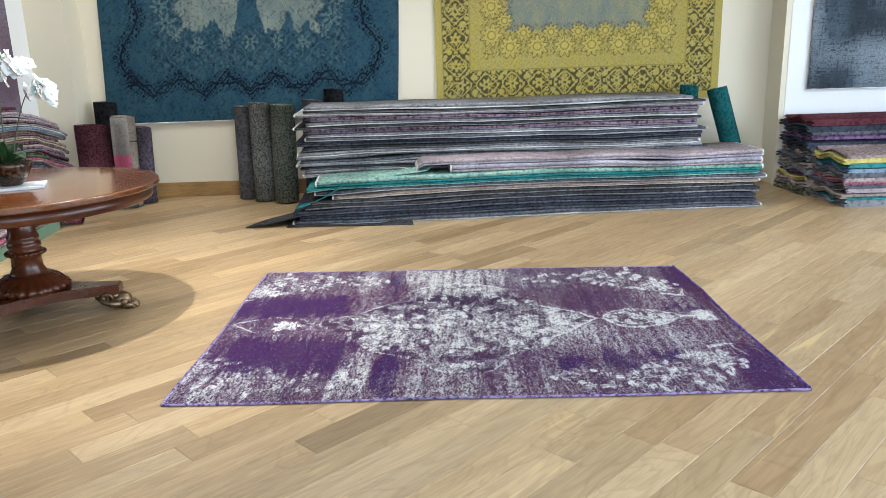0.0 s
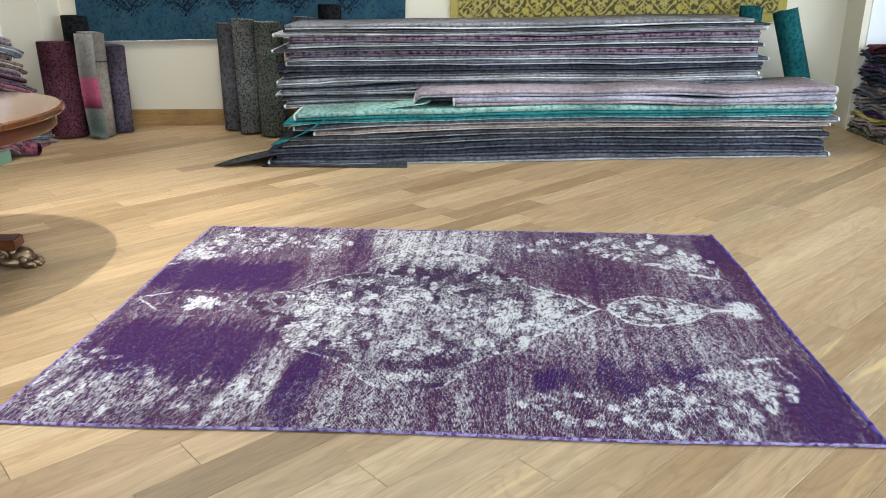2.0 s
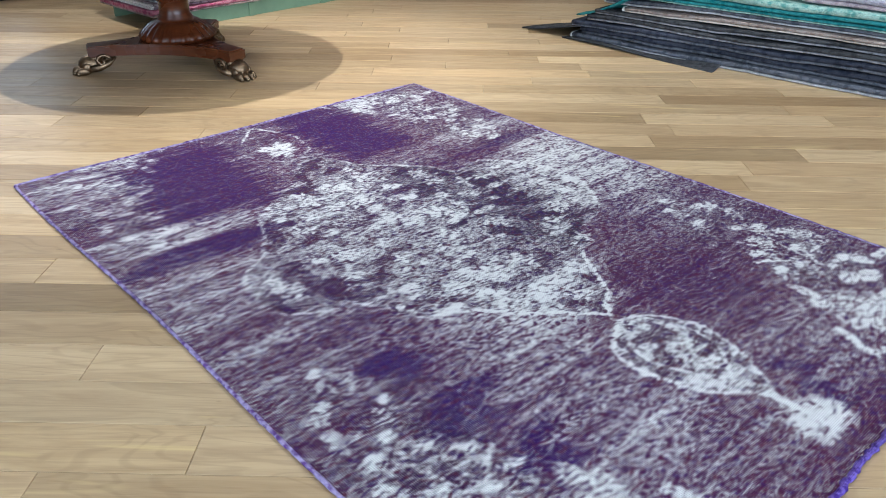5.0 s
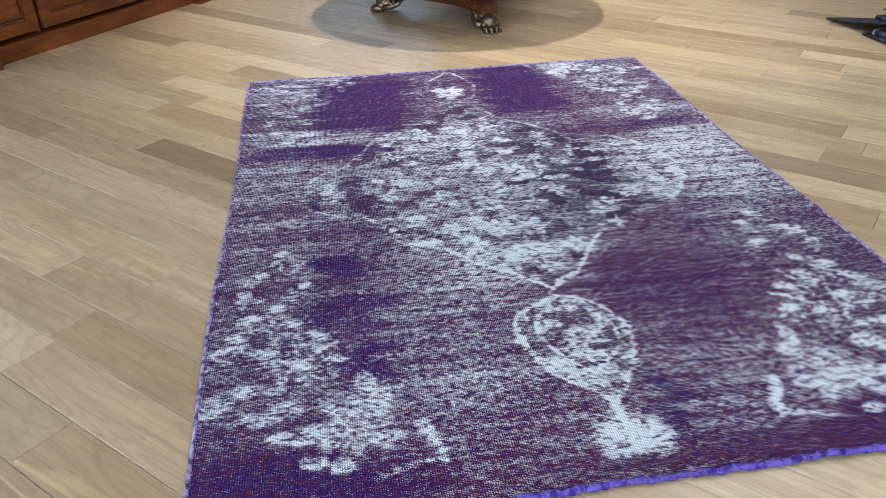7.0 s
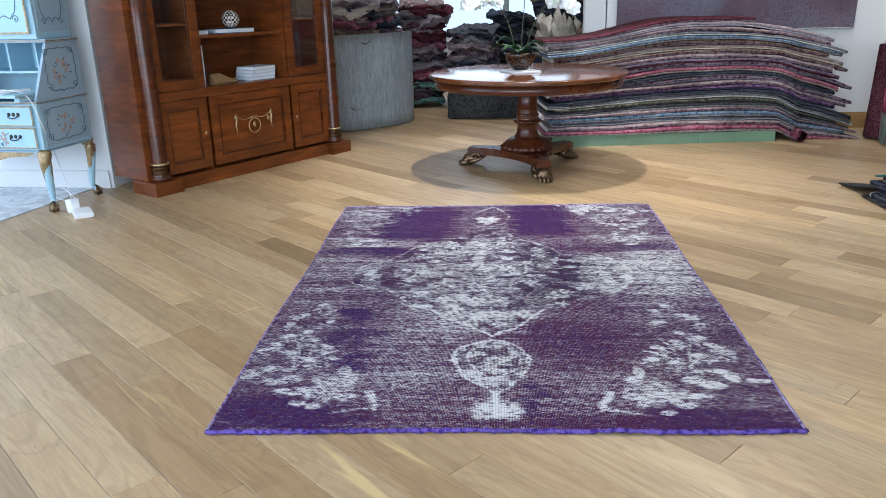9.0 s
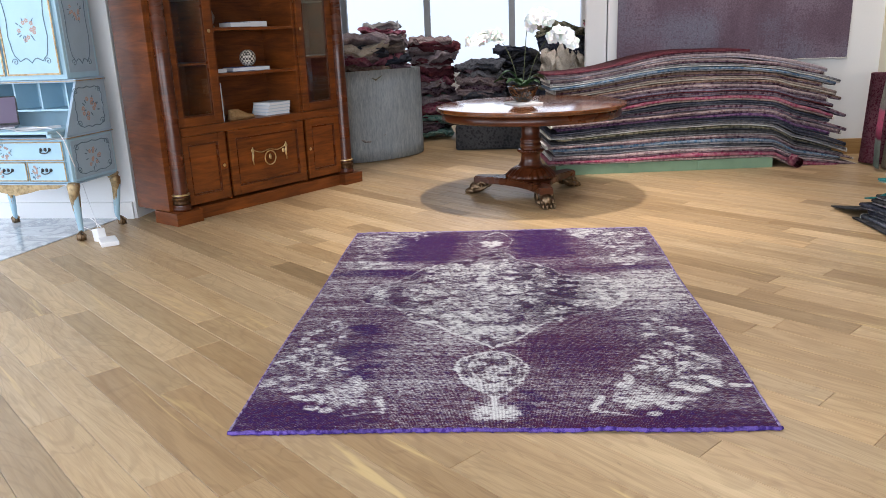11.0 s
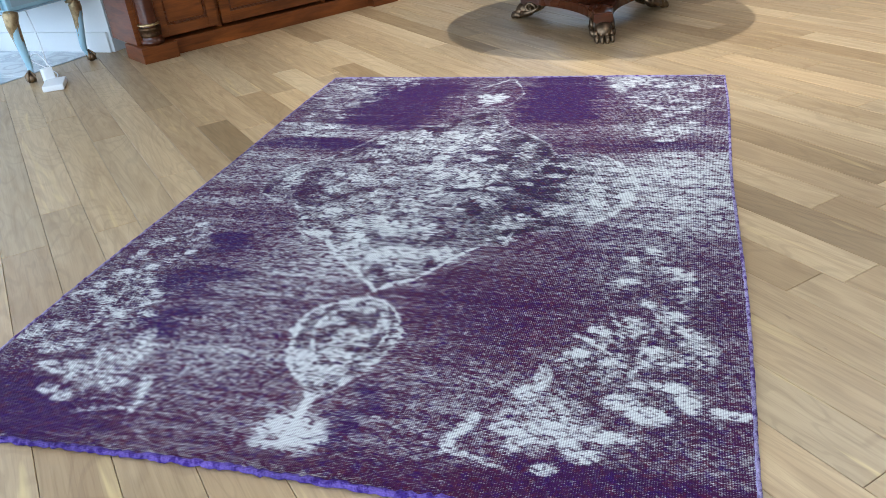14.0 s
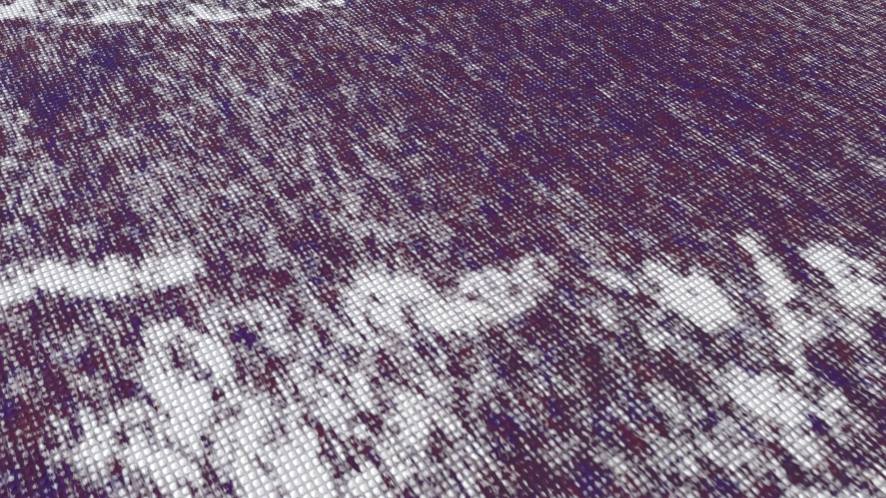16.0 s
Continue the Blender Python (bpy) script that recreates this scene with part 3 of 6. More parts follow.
def worn_rug_material():
    n = Nodes("overdyed_purple_wool", 0.95, 0.0, 0.1)
    c = n.coords()
    white, violet, brown, grey = (n.attribute(k) for k in ("white", "violet", "brown", "grey"))
    base = n.mix(n.ramp(n.noise(c, 14, 4), (0.3, 0.0), (0.7, 1.0)), (0.040, 0.007, 0.048), (0.076, 0.015, 0.062))
    base = n.mix(n.math("MULTIPLY", brown, 0.7), base, (0.085, 0.015, 0.040))
    base = n.mix(grey, base, (0.030, 0.022, 0.036))
    base = n.mix(n.math('MULTIPLY', violet, 0.85), base, (0.024, 0.004, 0.085))
    blotch = n.noise(n.coords((55, 38, 1)), 1.0, 4, 0.7)
    base = n.mix(n.ramp(blotch, (0.50, 0.0), (0.62, 0.7)), base, (0.032, 0.007, 0.115))
    base = n.mix(n.ramp(n.noise(n.coords((60, 45, 7)), 1.0, 3, 0.6), (0.52, 0.0), (0.64, 0.6)), base, (0.10, 0.014, 0.03))
    # threads: wefts run across the width, warps along the length
    streak = n.noise(n.coords((330, 52, 1)), 1.0, 3, 0.65)
    streak2 = n.noise(n.coords((95, 15, 1)), 1.0, 4, 0.7)
    fleck = n.noise(n.coords((420, 170, 1)), 1.0, 3, 0.6)
    warp = n.wave(n.coords((0.1, 1, 0)), 60.0, 0.5, "Y", 2)
    weft = n.wave(n.coords((1, 0.1, 0)), 70.0, 0.5, "X", 2)
    knot = n.math("MULTIPLY", warp, weft)
    level = n.math("ADD", white, n.math("MULTIPLY", n.math("SUBTRACT", streak, 0.5), 1.25))
    level = n.math("ADD", level, n.math("MULTIPLY", n.math("SUBTRACT", streak2, 0.5), 0.5))
    level = n.math("ADD", level, n.math("MULTIPLY", n.math("SUBTRACT", fleck, 0.5), 1.1))
    level = n.math("ADD", level, n.math("MULTIPLY", n.math("SUBTRACT", knot, 0.3), 0.24))
    shown = n.ramp(level, (0.13, 0.0), (0.74, 1.0))
    bare = n.mix(n.noise(c, 9, 3), (0.63, 0.62, 0.64), (0.75, 0.76, 0.73))
    col = n.mix(shown, base, bare)
    col = n.mix(n.ramp(knot, (0.0, 0.45), (0.25, 0.0)), col, (0.022, 0.010, 0.028))
    n.bump(n.math("ADD", n.math("MULTIPLY", knot, 0.7), n.math("MULTIPLY", fleck, 0.6)), 0.6, 0.003)
    return n.done(col)


PURPLE_WOOL = worn_rug_material()
PURPLE_EDGE = cloth("violet_overcast_edge", (0.04, 0.018, 0.14), (0.13, 0.085, 0.32), 2.0, 0.7)
SELVEDGE = cloth("lilac_selvedge", (0.08, 0.035, 0.15), (0.30, 0.25, 0.42), 2.0, 0.8)


def rug_place(u, v):
    a = (1 - v) * RUG[3].x + v * RUG[0].x
    b = (1 - v) * RUG[2].x + v * RUG[1].x
    c = (1 - u) * RUG[3].y + u * RUG[2].y
    d = (1 - u) * RUG[0].y + u * RUG[1].y
    x, y = a + (b - a) * u, c + (d - c) * v
    x = x + 0.006 * np.sin(9 * v + 1) * (2 * u - 1)
    y = y + 0.006 * np.sin(11 * u) * (2 * v - 1)
    z = 0.0085 + 0.0012 * smooth_noise(x, y, 0.35, 0.3, 14)
    ripple = np.exp(-((y - 0.42) / 0.10) ** 2) * np.clip((x - 1.32) / 0.1, 0, 1)
    z = z + 0.012 * ripple
    lift = np.exp(-((x + 1.36) / 0.06) ** 2) * np.exp(-((y - 0.94) / 0.09) ** 2)
    return x, y, z + 0.006 * lift


rug = thing("rug", pose(0, 0, 0), "worn overdyed purple wool rug with faded white medallion on oak floor", "rug")
grid_mesh("woven_face", rug_place, 900, 660, lambda x, y, z: rug_pattern(x, y), PURPLE_WOOL, rug)


def rug_edge(name, u0, v0, u1, v1, radius, material, label, rough):
    pts, radii = [], []
    rng = random.Random(name)
    for k in range(161):
        f = k / 160
        x, y, z = rug_place(np.array([[u0 + (u1 - u0) * f]]), np.array([[v0 + (v1 - v0) * f]]))
        pts.append((float(x[0, 0]) + rng.uniform(-rough, rough), float(y[0, 0]) + rng.uniform(-rough, rough), float(z[0, 0]) * 0.5 + radius * 0.4))
        radii.append(radius * rng.uniform(0.8, 1.2))
    part(name, tube(pts, radii, 8), material, rug, label, True)


rug_edge("fringe_edge", 1, 0, 1, 1, 0.008, PURPLE_EDGE, "bright violet overcast end", 0.004)
rug_edge("fringe_edge", 0, 0, 0, 1, 0.007, SELVEDGE, "lilac overcast end", 0.0015)
rug_edge("side_binding", 0, 0, 1, 0, 0.0055, SELVEDGE, "lilac side binding", 0.0008)
rug_edge("side_binding", 0, 1, 1, 1, 0.0055, SELVEDGE, "lilac side binding", 0.0008)

# ---- round table ----
TABLE = (-2.62, 0.235)
table = thing("pedestal_table", pose(*TABLE, 0, 0, 0, 13), "round polished mahogany pedestal table with gilt paw feet", "table")
part("tabletop", lathe([(0.02, 0.742), (0.70, 0.742), (0.765, 0.744), (0.785, 0.750), (0.792, 0.758), (0.785, 0.766), (0.79, 0.772), (0.785, 0.779), (0.765, 0.782), (0.02, 0.782)], 96), TOPWOOD, table, "", True)
part("apron", lathe([(0.66, 0.675), (0.735, 0.675), (0.745, 0.682), (0.745, 0.742), (0.66, 0.742)], 96), MAHOGANY, table, "", True)
part("column", lathe([(0.20, 0.16), (0.20, 0.19), (0.185, 0.2), (0.17, 0.225), (0.13, 0.25), (0.10, 0.265), (0.098, 0.275), (0.085, 0.30), (0.082, 0.36), (0.095, 0.375), (0.1, 0.39), (0.09, 0.40), (0.083, 0.415), (0.092, 0.43), (0.09, 0.45), (0.08, 0.46), (0.088, 0.475), (0.086, 0.49), (0.076, 0.50), (0.078, 0.60), (0.09, 0.66), (0.12, 0.676)], 64), MAHOGANY, table, "", True)
part("carved_collar", lathe([(0.16, 0.155), (0.208, 0.165), (0.212, 0.185), (0.192, 0.205), (0.16, 0.235), (0.125, 0.258), (0.1, 0.262)], 96, 24, 0.035, 0.15, 0.25), MAHOGANY, table, "", True)
part("beaded_ring", lathe([(0.09, 0.376), (0.106, 0.38), (0.110, 0.39), (0.104, 0.40), (0.09, 0.402)], 96, 24, 0.04), MAHOGANY, table, "", True)


def triform(r_in, r_out, half, n=12):
    """Outline of a base with three arms and hollow sides."""
    pts = []
    for k in range(3):
        a = 2 * math.pi * k / 3
        b = a + math.pi / 3
        tip = Vector((r_out * math.cos(a), r_out * math.sin(a)))
        side = Vector((-math.sin(a), math.cos(a))) * half
        nxt = a + 2 * math.pi / 3
        p0 = tip + side
        p3 = Vector((r_out * math.cos(nxt), r_out * math.sin(nxt))) - Vector((-math.sin(nxt), math.cos(nxt))) * half
        mid = Vector((r_in * math.cos(b), r_in * math.sin(b)))
        pts.append(tip - side)
        for i in range(n):
            f = i / (n - 1)
            pts.append((1 - f) ** 2 * p0 + 2 * f * (1 - f) * mid * 0.55 + f * f * p3)
        pts.pop()
    return pts


base = bmesh.new()
ol = triform(0.16, 0.50, 0.055)
lo = [base.verts.new((p.x, p.y, 0.098)) for p in ol]
hi = [base.verts.new((p.x, p.y, 0.158)) for p in ol]
base.faces.new(list(reversed(lo)))
base.faces.new(hi)
for i in range(len(ol)):
    j = (i + 1) % len(ol)
    base.faces.new((lo[i], lo[j], hi[j], hi[i]))
bmesh.ops.recalc_face_normals(base, faces=base.faces[:])
bmesh.ops.bevel(base, geom=[e for e in base.edges if abs(e.verts[0].co.z - e.verts[1].co.z) < 1e-5], offset=0.008, segments=2, affect="EDGES")
part("triform_base", base, MAHOGANY, table)


def ball(bm, x, y, z, rx, ry, rz, turn=0.0, seg=12):
    own = bmesh.new()
    bmesh.ops.create_uvsphere(own, u_segments=seg, v_segments=max(6, seg - 4), radius=1)
    merge(bm, own, pose(x, y, z, 0, 0, turn) @ Matrix.Diagonal((rx, ry, rz, 1)))


for k in range(3):
    paw = bmesh.new()
    for j, off in enumerate((-0.045, -0.016, 0.016, 0.045)):
        ball(paw, 0.565 - abs(off) * 0.6, off, 0.022, 0.04, 0.016, 0.022)
        ball(paw, 0.592 - abs(off) * 0.6, off, 0.012, 0.016, 0.012, 0.013)
        ball(paw, 0.535 - abs(off) * 0.5, off, 0.042, 0.03, 0.015, 0.026)
    ball(paw, 0.49, 0, 0.055, 0.07, 0.055, 0.05)
    ball(paw, 0.465, 0, 0.085, 0.04, 0.05, 0.03)
    for side in (-1, 1):
        curl = [(0.46 - 0.045 * (1 - f) * math.cos(8 * f) - 0.03, side * 0.062, 0.075 + 0.04 * (1 - f) * math.sin(8 * f)) for f in (i / 14 for i in range(15))]
        merge(paw, tube(curl, 0.010, 6))
        merge(paw, tube([(0.36, side * 0.05, 0.09), (0.40, side * 0.062, 0.06), (0.45, side * 0.06, 0.04), (0.5, side * 0.05, 0.035)], [0.008, 0.016, 0.02, 0.02], 8))
    bmesh.ops.transform(paw, matrix=pose(0, 0, 0, 0, 0, 120 * k), verts=paw.verts[:])
    part("paw_foot", paw, BRONZE, table, "carved gilt bronze lion paw", True)

# ---- orchid on the table ----
PETAL = Nodes("white_petal", 0.6)
PETAL.b.inputs["Subsurface Weight"].default_value = 0.2
PETAL = PETAL.done(PETAL.mix(PETAL.noise(PETAL.coords(), 60, 3), (0.80, 0.80, 0.78), (0.66, 0.68, 0.66)))
LEAF = paint("orchid_leaf", (0.045, 0.11, 0.04), 0.35, 0.3)
STEM = paint("orchid_stem", (0.07, 0.085, 0.04), 0.6)
PAPER = paint("white_paper", (0.78, 0.79, 0.8), 0.5, 0.05)
MOSS = cloth("dark_moss", (0.03, 0.045, 0.02), (0.10, 0.08, 0.04), 3, 0.8)


def mosaic():
    n = Nodes("dark_mosaic_bowl", 0.2)
    c = n.coords()
    cell = n.voronoi(c, 55, "F1", "Color")
    gap = n.voronoi(c, 55, "DISTANCE_TO_EDGE")
    col = n.mix(n.ramp(cell, (0.45, 0.0), (0.6, 1.0)), (0.02, 0.013, 0.010), (0.085, 0.038, 0.016))
    n.bump(gap, 0.4, 0.004)
    return n.done(n.mix(n.ramp(gap, (0.02, 1.0), (0.05, 0.0)), col, (0.012, 0.01, 0.01)))


book = part("book", box(-0.15, -0.11, 0, 0.15, 0.11, 0.016, 0.003), PAPER)
book.matrix_world = pose(TABLE[0] + 0.05, TABLE[1] - 0.06, 0.7825, 0, 0, 24)
tagged(book, "thin white book lying under the orchid bowl", "book")
orchid = thing("potted_orchid", pose(TABLE[0] + 0.02, TABLE[1] - 0.06, 0.799), "white moth orchid with long stems in dark mosaic bowl", "plant")
part("bowl", lathe([(0.055, 0.0), (0.062, 0.004), (0.095, 0.045), (0.125, 0.105), (0.130, 0.128), (0.124, 0.130), (0.116, 0.112), (0.02, 0.108)], 40), mosaic(), orchid, "dark brown mosaic bowl", True)
part("moss", lathe([(0.117, 0.100), (0.112, 0.118), (0.06, 0.13), (0.01, 0.134)], 24), MOSS, orchid, "", True)
rng = random.Random(8)
for k in range(9):
    a = k * 0.73 + rng.uniform(-0.2, 0.2)
    ln, up = rng.uniform(0.16, 0.25), rng.uniform(0.02, 0.11)
    own = bmesh.new()
    prev = None
    for i in range(9):
        f = i / 8
        w = 0.036 * math.sin(math.pi * min(1, 0.12 + f * 0.88)) ** 0.7
        r, z = 0.02 + ln * f, 0.12 + up * 4 * f * (1 - f * 0.85)
        row = [own.verts.new((r, s * w, z + (0.012 if s else 0.0))) for s in (-1, -0.5, 0, 0.5, 1)]
        if prev:
            for j in range(4):
                own.faces.new((prev[j], prev[j + 1], row[j + 1], row[j]))
        prev = row
    bmesh.ops.solidify(own, geom=own.faces[:], thickness=0.002)
    bmesh.ops.transform(own, matrix=pose(0, 0, 0, 0, 0, math.degrees(a)), verts=own.verts[:])
    part("leaf", own, LEAF, orchid, "", True)


def blossom(m, size, parent):
    bm = bmesh.new()
    for k in range(5):
        own = bmesh.new()
        prev = None
        wide = 0.62 if k in (1, 4) else 0.42
        for i in range(6):
            f = i / 5
            w = size * wide * math.sin(math.pi * (0.1 + 0.85 * f)) ** 0.8
            row = [own.verts.new((size * f, s * w, size * (0.22 * f - 0.18 * abs(s) * f))) for s in (-1, 0, 1)]
            if prev:
                for j in range(2):
                    own.faces.new((prev[j], prev[j + 1], row[j + 1], row[j]))
            prev = row
        merge(bm, own, pose(0, 0, 0, 0, 0, 72 * k + 90))
    ball(bm, 0, -size * 0.12, size * 0.16, size * 0.16, size * 0.2, size * 0.14, 0, 8)
    bmesh.ops.transform(bm, matrix=m, verts=bm.verts[:])
    part("blossom", bm, PETAL, parent, "", True)


SPRAYS = ([(0, -0.03, 0.12), (0.0, -0.10, 0.36), (0.02, -0.20, 0.52), (0.03, -0.32, 0.56), (0.04, -0.42, 0.50)],
          [(0.0, 0.0, 0.12), (0.0, 0.02, 0.40), (0.0, 0.04, 0.60), (0.03, 0.10, 0.69), (0.05, 0.20, 0.66)],
          [(0.01, 0.03, 0.12), (0.04, 0.10, 0.34), (0.06, 0.20, 0.50), (0.08, 0.31, 0.55), (0.1, 0.38, 0.47)])
for spray in SPRAYS:
    pts = spline(spray, 22)
    part("stem", tube(pts, [0.004 - 0.0018 * i / 21 for i in range(22)], 6), STEM, orchid, "", True)
    for i in range(11, 22):
        for _ in range(1 if rng.random() < 0.6 else 2):
            p = pts[i] + Vector((rng.uniform(-0.03, 0.03), rng.uniform(-0.03, 0.03), rng.uniform(-0.04, 0.015)))
            blossom(pose(*p, 70 + rng.uniform(-30, 30), rng.uniform(-25, 25), 90 + rng.uniform(-60, 50)), rng.uniform(0.046, 0.06), orchid)

# ---- cherry cabinet ----
CAB = Matrix.Translation((-1.66, -2.51, 0)) @ Matrix.Rotation(math.atan2(1.12, -1.77), 4, "Z")
cabinet = thing("display_cabinet", CAB, "tall cherry wood display cabinet with columns and brass mounts", "cabinet")
CW, CD, CH = 2.09, -0.47, 2.35   # in its own axes depth runs along y


def cab(name, x0, y0, z0, x1, y1, z1, bevel=0.003, mat=CHERRY, parent=cabinet, label=""):
    return part(name, box(x0, y0, z0, x1, y1, z1, bevel), mat, parent, label)


# y here is the distance behind the front line
for x0, x1 in ((0.0, 0.24), (CW - 0.24, CW)):
    cab("column_block", x0, -0.0, 0, x1, 0.30, 0.10, 0.005)
cab("plinth", 0.241, 0.07, 0, CW - 0.241, 0.56, 0.098, 0.004)
for x0 in (0.02, CW - 0.05):
    cab("side_panel", x0, 0.12, 0.101, x0 + 0.03, 0.56, CH - 0.16)
for x0 in (0.051, CW - 0.168):
    cab("corner_stile", x0, 0.12, 0.101, x0 + 0.117, 0.15, CH - 0.16)
for x0 in (0.60, 1.46):
    cab("partition", x0, 0.125, 0.101, x0 + 0.03, 0.54, CH - 0.16)
cab("back_panel", 0.051, 0.542, 0.101, CW - 0.051, 0.56, CH - 0.16, 0.001)
cab("mid_rail", 0.16, 0.085, 0.668, CW - 0.16, 0.54, 0.735, 0.006)
cab("cornice", -0.04, -0.03, CH - 0.158, CW + 0.04, 0.59, CH, 0.02)
for x0 in (0.17, CW - 0.17):
    c = part("column", lathe([(0.072, 0.0), (0.075, 0.02), (0.066, 0.03), (0.062, 0.06), (0.064, 0.065), (0.058, 0.10), (0.058, 1.0), (0.05, 2.09)], 32), MAHOGANY, cabinet, "", True)
    c.location = (x0 - (0.05 if x0 < 1 else -0.05), 0.095, 0.101)
    ring = part("brass_capital", lathe([(0.060, 0.0), (0.068, 0.008), (0.066, 0.02), (0.062, 0.03), (0.068, 0.045), (0.070, 0.06), (0.062, 0.066)], 32, 16, 0.02), metal("dark_brass", (0.09, 0.05, 0.025), 0.4) if x0 < 1 else bpy.data.materials["dark_brass"], c, "dark brass capital", True)
    ring.location = (0, 0, 0.045)
    gilt = part("brass_ring", lathe([(0.060, 0.0), (0.071, 0.004), (0.071, 0.012), (0.060, 0.016)], 32), BRASS, c, "bright brass ring", True)
    gilt.location = (0, 0, 0.118)


def panel_door(name, x0, x1, z0, z1, y, knob_side, glass=None):
    """A framed door, its field raised or glazed; y is the depth of its face behind the front line."""
    rail = 0.07
    door = part(name, box(x0, y, z0, x0 + rail, y + 0.025, z1, 0.003), CHERRY, cabinet)
    bm = bmesh.new()
    for a in ((x1 - rail, z0, x1, z1), (x0 + rail + 0.0005, z0, x1 - rail - 0.0005, z0 + rail), (x0 + rail + 0.0005, z1 - rail, x1 - rail - 0.0005, z1)):
        box(a[0], y, a[1], a[2], y + 0.025, a[3], 0.003, bm)
    part("door_frame", bm, CHERRY, door)
    bm = bmesh.new()
    a, b, c, d = x0 + rail, x1 - rail, z0 + rail, z1 - rail
    for q in ((a, c, a + 0.014, d), (b - 0.014, c, b, d), (a + 0.014, c, b - 0.014, c + 0.014), (a + 0.014, d - 0.014, b - 0.014, d)):
        box(q[0], y + 0.006, q[1], q[2], y + 0.018, q[3], 0.002, bm)
    # darker wood puts the mouldings' shade lines into the colour
    part("moulding", bm, MAHOGANY, door)
    if glass:
        pane = part("glass_pane", box(a + 0.001, y + 0.015, c + 0.001, b - 0.001, y + 0.019, d - 0.001), glass, door, "clear glass pane")
        pane.visible_shadow = False
    else:
        part("field", box(a + 0.014, y + 0.017, c + 0.014, b - 0.014, y + 0.024, d - 0.014, 0.002), CHERRY, door)
    if knob_side:
        k = lathe([(0.013, 0), (0.015, 0.002), (0.012, 0.004), (0.004, 0.005)], 16)
        bmesh.ops.transform(k, matrix=pose((x1 - 0.035) if knob_side > 0 else (x0 + 0.035), y, (z0 + z1) / 2, 90), verts=k.verts[:])
        part("keyhole_plate", k, BRASS, door, "brass keyhole plate", True)
    return door


GLASS = Nodes("cabinet_glass", 0.02)
GLASS.b.inputs["Transmission Weight"].default_value = 1.0
GLASS = GLASS.done((0.9, 0.92, 0.9))
panel_door("lower_door", 0.17, 0.598, 0.12, 0.665, 0.095, 1)
panel_door("lower_door", 0.632, 1.458, 0.12, 0.665, 0.095, 0)
panel_door("lower_door", 1.492, CW - 0.17, 0.12, 0.665, 0.095, -1)
panel_door("glazed_door", 0.17, 0.598, 0.738, CH - 0.17, 0.10, 1, GLASS)
panel_door("glazed_door", 1.492, CW - 0.17, 0.738, CH - 0.17, 0.10, -1, GLASS)
for z in (1.10, 1.46, 1.82):
    cab("shelf", 0.631, 0.13, z, 1.459, 0.54, z + 0.025)
for z in (1.20, 1.70):
    cab("shelf", 0.052, 0.14, z, 0.599, 0.54, z + 0.02)
    cab("shelf", 1.491, 0.14, z, CW - 0.052, 0.54, z + 0.02)
# brass garland with a ring on the middle doors
garland = bmesh.new()
merge(garland, tube(spline([(0.86, 0.089, 0.475), (0.95, 0.09, 0.445), (1.045, 0.09, 0.46), (1.14, 0.09, 0.445), (1.23, 0.089, 0.475)], 20), 0.004, 8))
for gx in (0.86, 1.23):
    merge(garland, tube([(gx, 0.089, 0.50), (gx + 0.004, 0.09, 0.46), (gx - 0.004, 0.09, 0.40), (gx, 0.089, 0.345)], [0.004, 0.010, 0.008, 0.003], 8))
    ball(garland, gx, 0.089, 0.47, 0.018, 0.008, 0.018)
merge(garland, tube([(1.045 + 0.06 * math.cos(a), 0.088, 0.385 + 0.06 * math.sin(a)) for a in (2 * math.pi * i / 28 for i in range(29))], 0.0055, 8))
ball(garland, 1.045, -0.089, 0.462, 0.016, 0.008, 0.02)
ball(garland, 1.045, 0.089, 0.395, 0.016, 0.006, 0.025)
part("brass_garland", garland, BRASS, cabinet, "brass garland mount with ring", True)

BLUE_COVER = paint("blue_cover", (0.04, 0.09, 0.28), 0.4)


def on_shelf(ob, x, back, z, turn=0.0):
    ob.matrix_world = CAB @ pose(x, back, z, 0, 0, turn)
    return ob


def book_stack(x, back, z, sizes, label):
    """Flat books one on another, each a thing of its own."""
    top = z
    for k, (w, d, h, mat) in enumerate(sizes):
        ob = thing("book", CAB @ pose(x + 0.006 * k, back, top + 0.0008, 0, 0, 3 * k - 2), label, "book", "books in the cabinet")
        part("page_block", box(-w / 2, -d / 2, 0.003, w / 2 - 0.002, d / 2 - 0.002, h - 0.003), PAPER, ob)
        bm = box(-w / 2 - 0.004, -d / 2 - 0.004, 0, w / 2, d / 2, 0.003)
        box(-w / 2 - 0.004, -d / 2 - 0.004, h - 0.003, w / 2, d / 2, h, 0, bm)
        part("cover", bm, mat, ob)
        top += h + 0.001


PALE_COVER = paint("pale_blue_cover", (0.55, 0.64, 0.72), 0.45)
book_stack(1.26, 0.28, 0.735, [(0.26, 0.20, 0.026, PALE_COVER)] * 4, "pale blue book stacked flat on cabinet shelf")
book_stack(0.98, 0.30, 1.125, [(0.22, 0.16, 0.035, BLUE_COVER)], "dark blue book lying flat on shelf")
book_stack(1.16, 0.30, 1.125, [(0.17, 0.16, 0.03, PALE_COVER)], "white book lying flat on shelf")
book_stack(0.72, 0.26, 1.125, [(0.12, 0.1, 0.03, PALE_COVER)], "small white book on cabinet shelf")
book_stack(0.98, 0.30, 1.485, [(0.2, 0.16, 0.04, BLUE_COVER)], "dark blue book lying flat on shelf")
book_stack(1.16, 0.30, 1.485, [(0.2, 0.16, 0.045, PALE_COVER)], "white book lying flat on shelf")
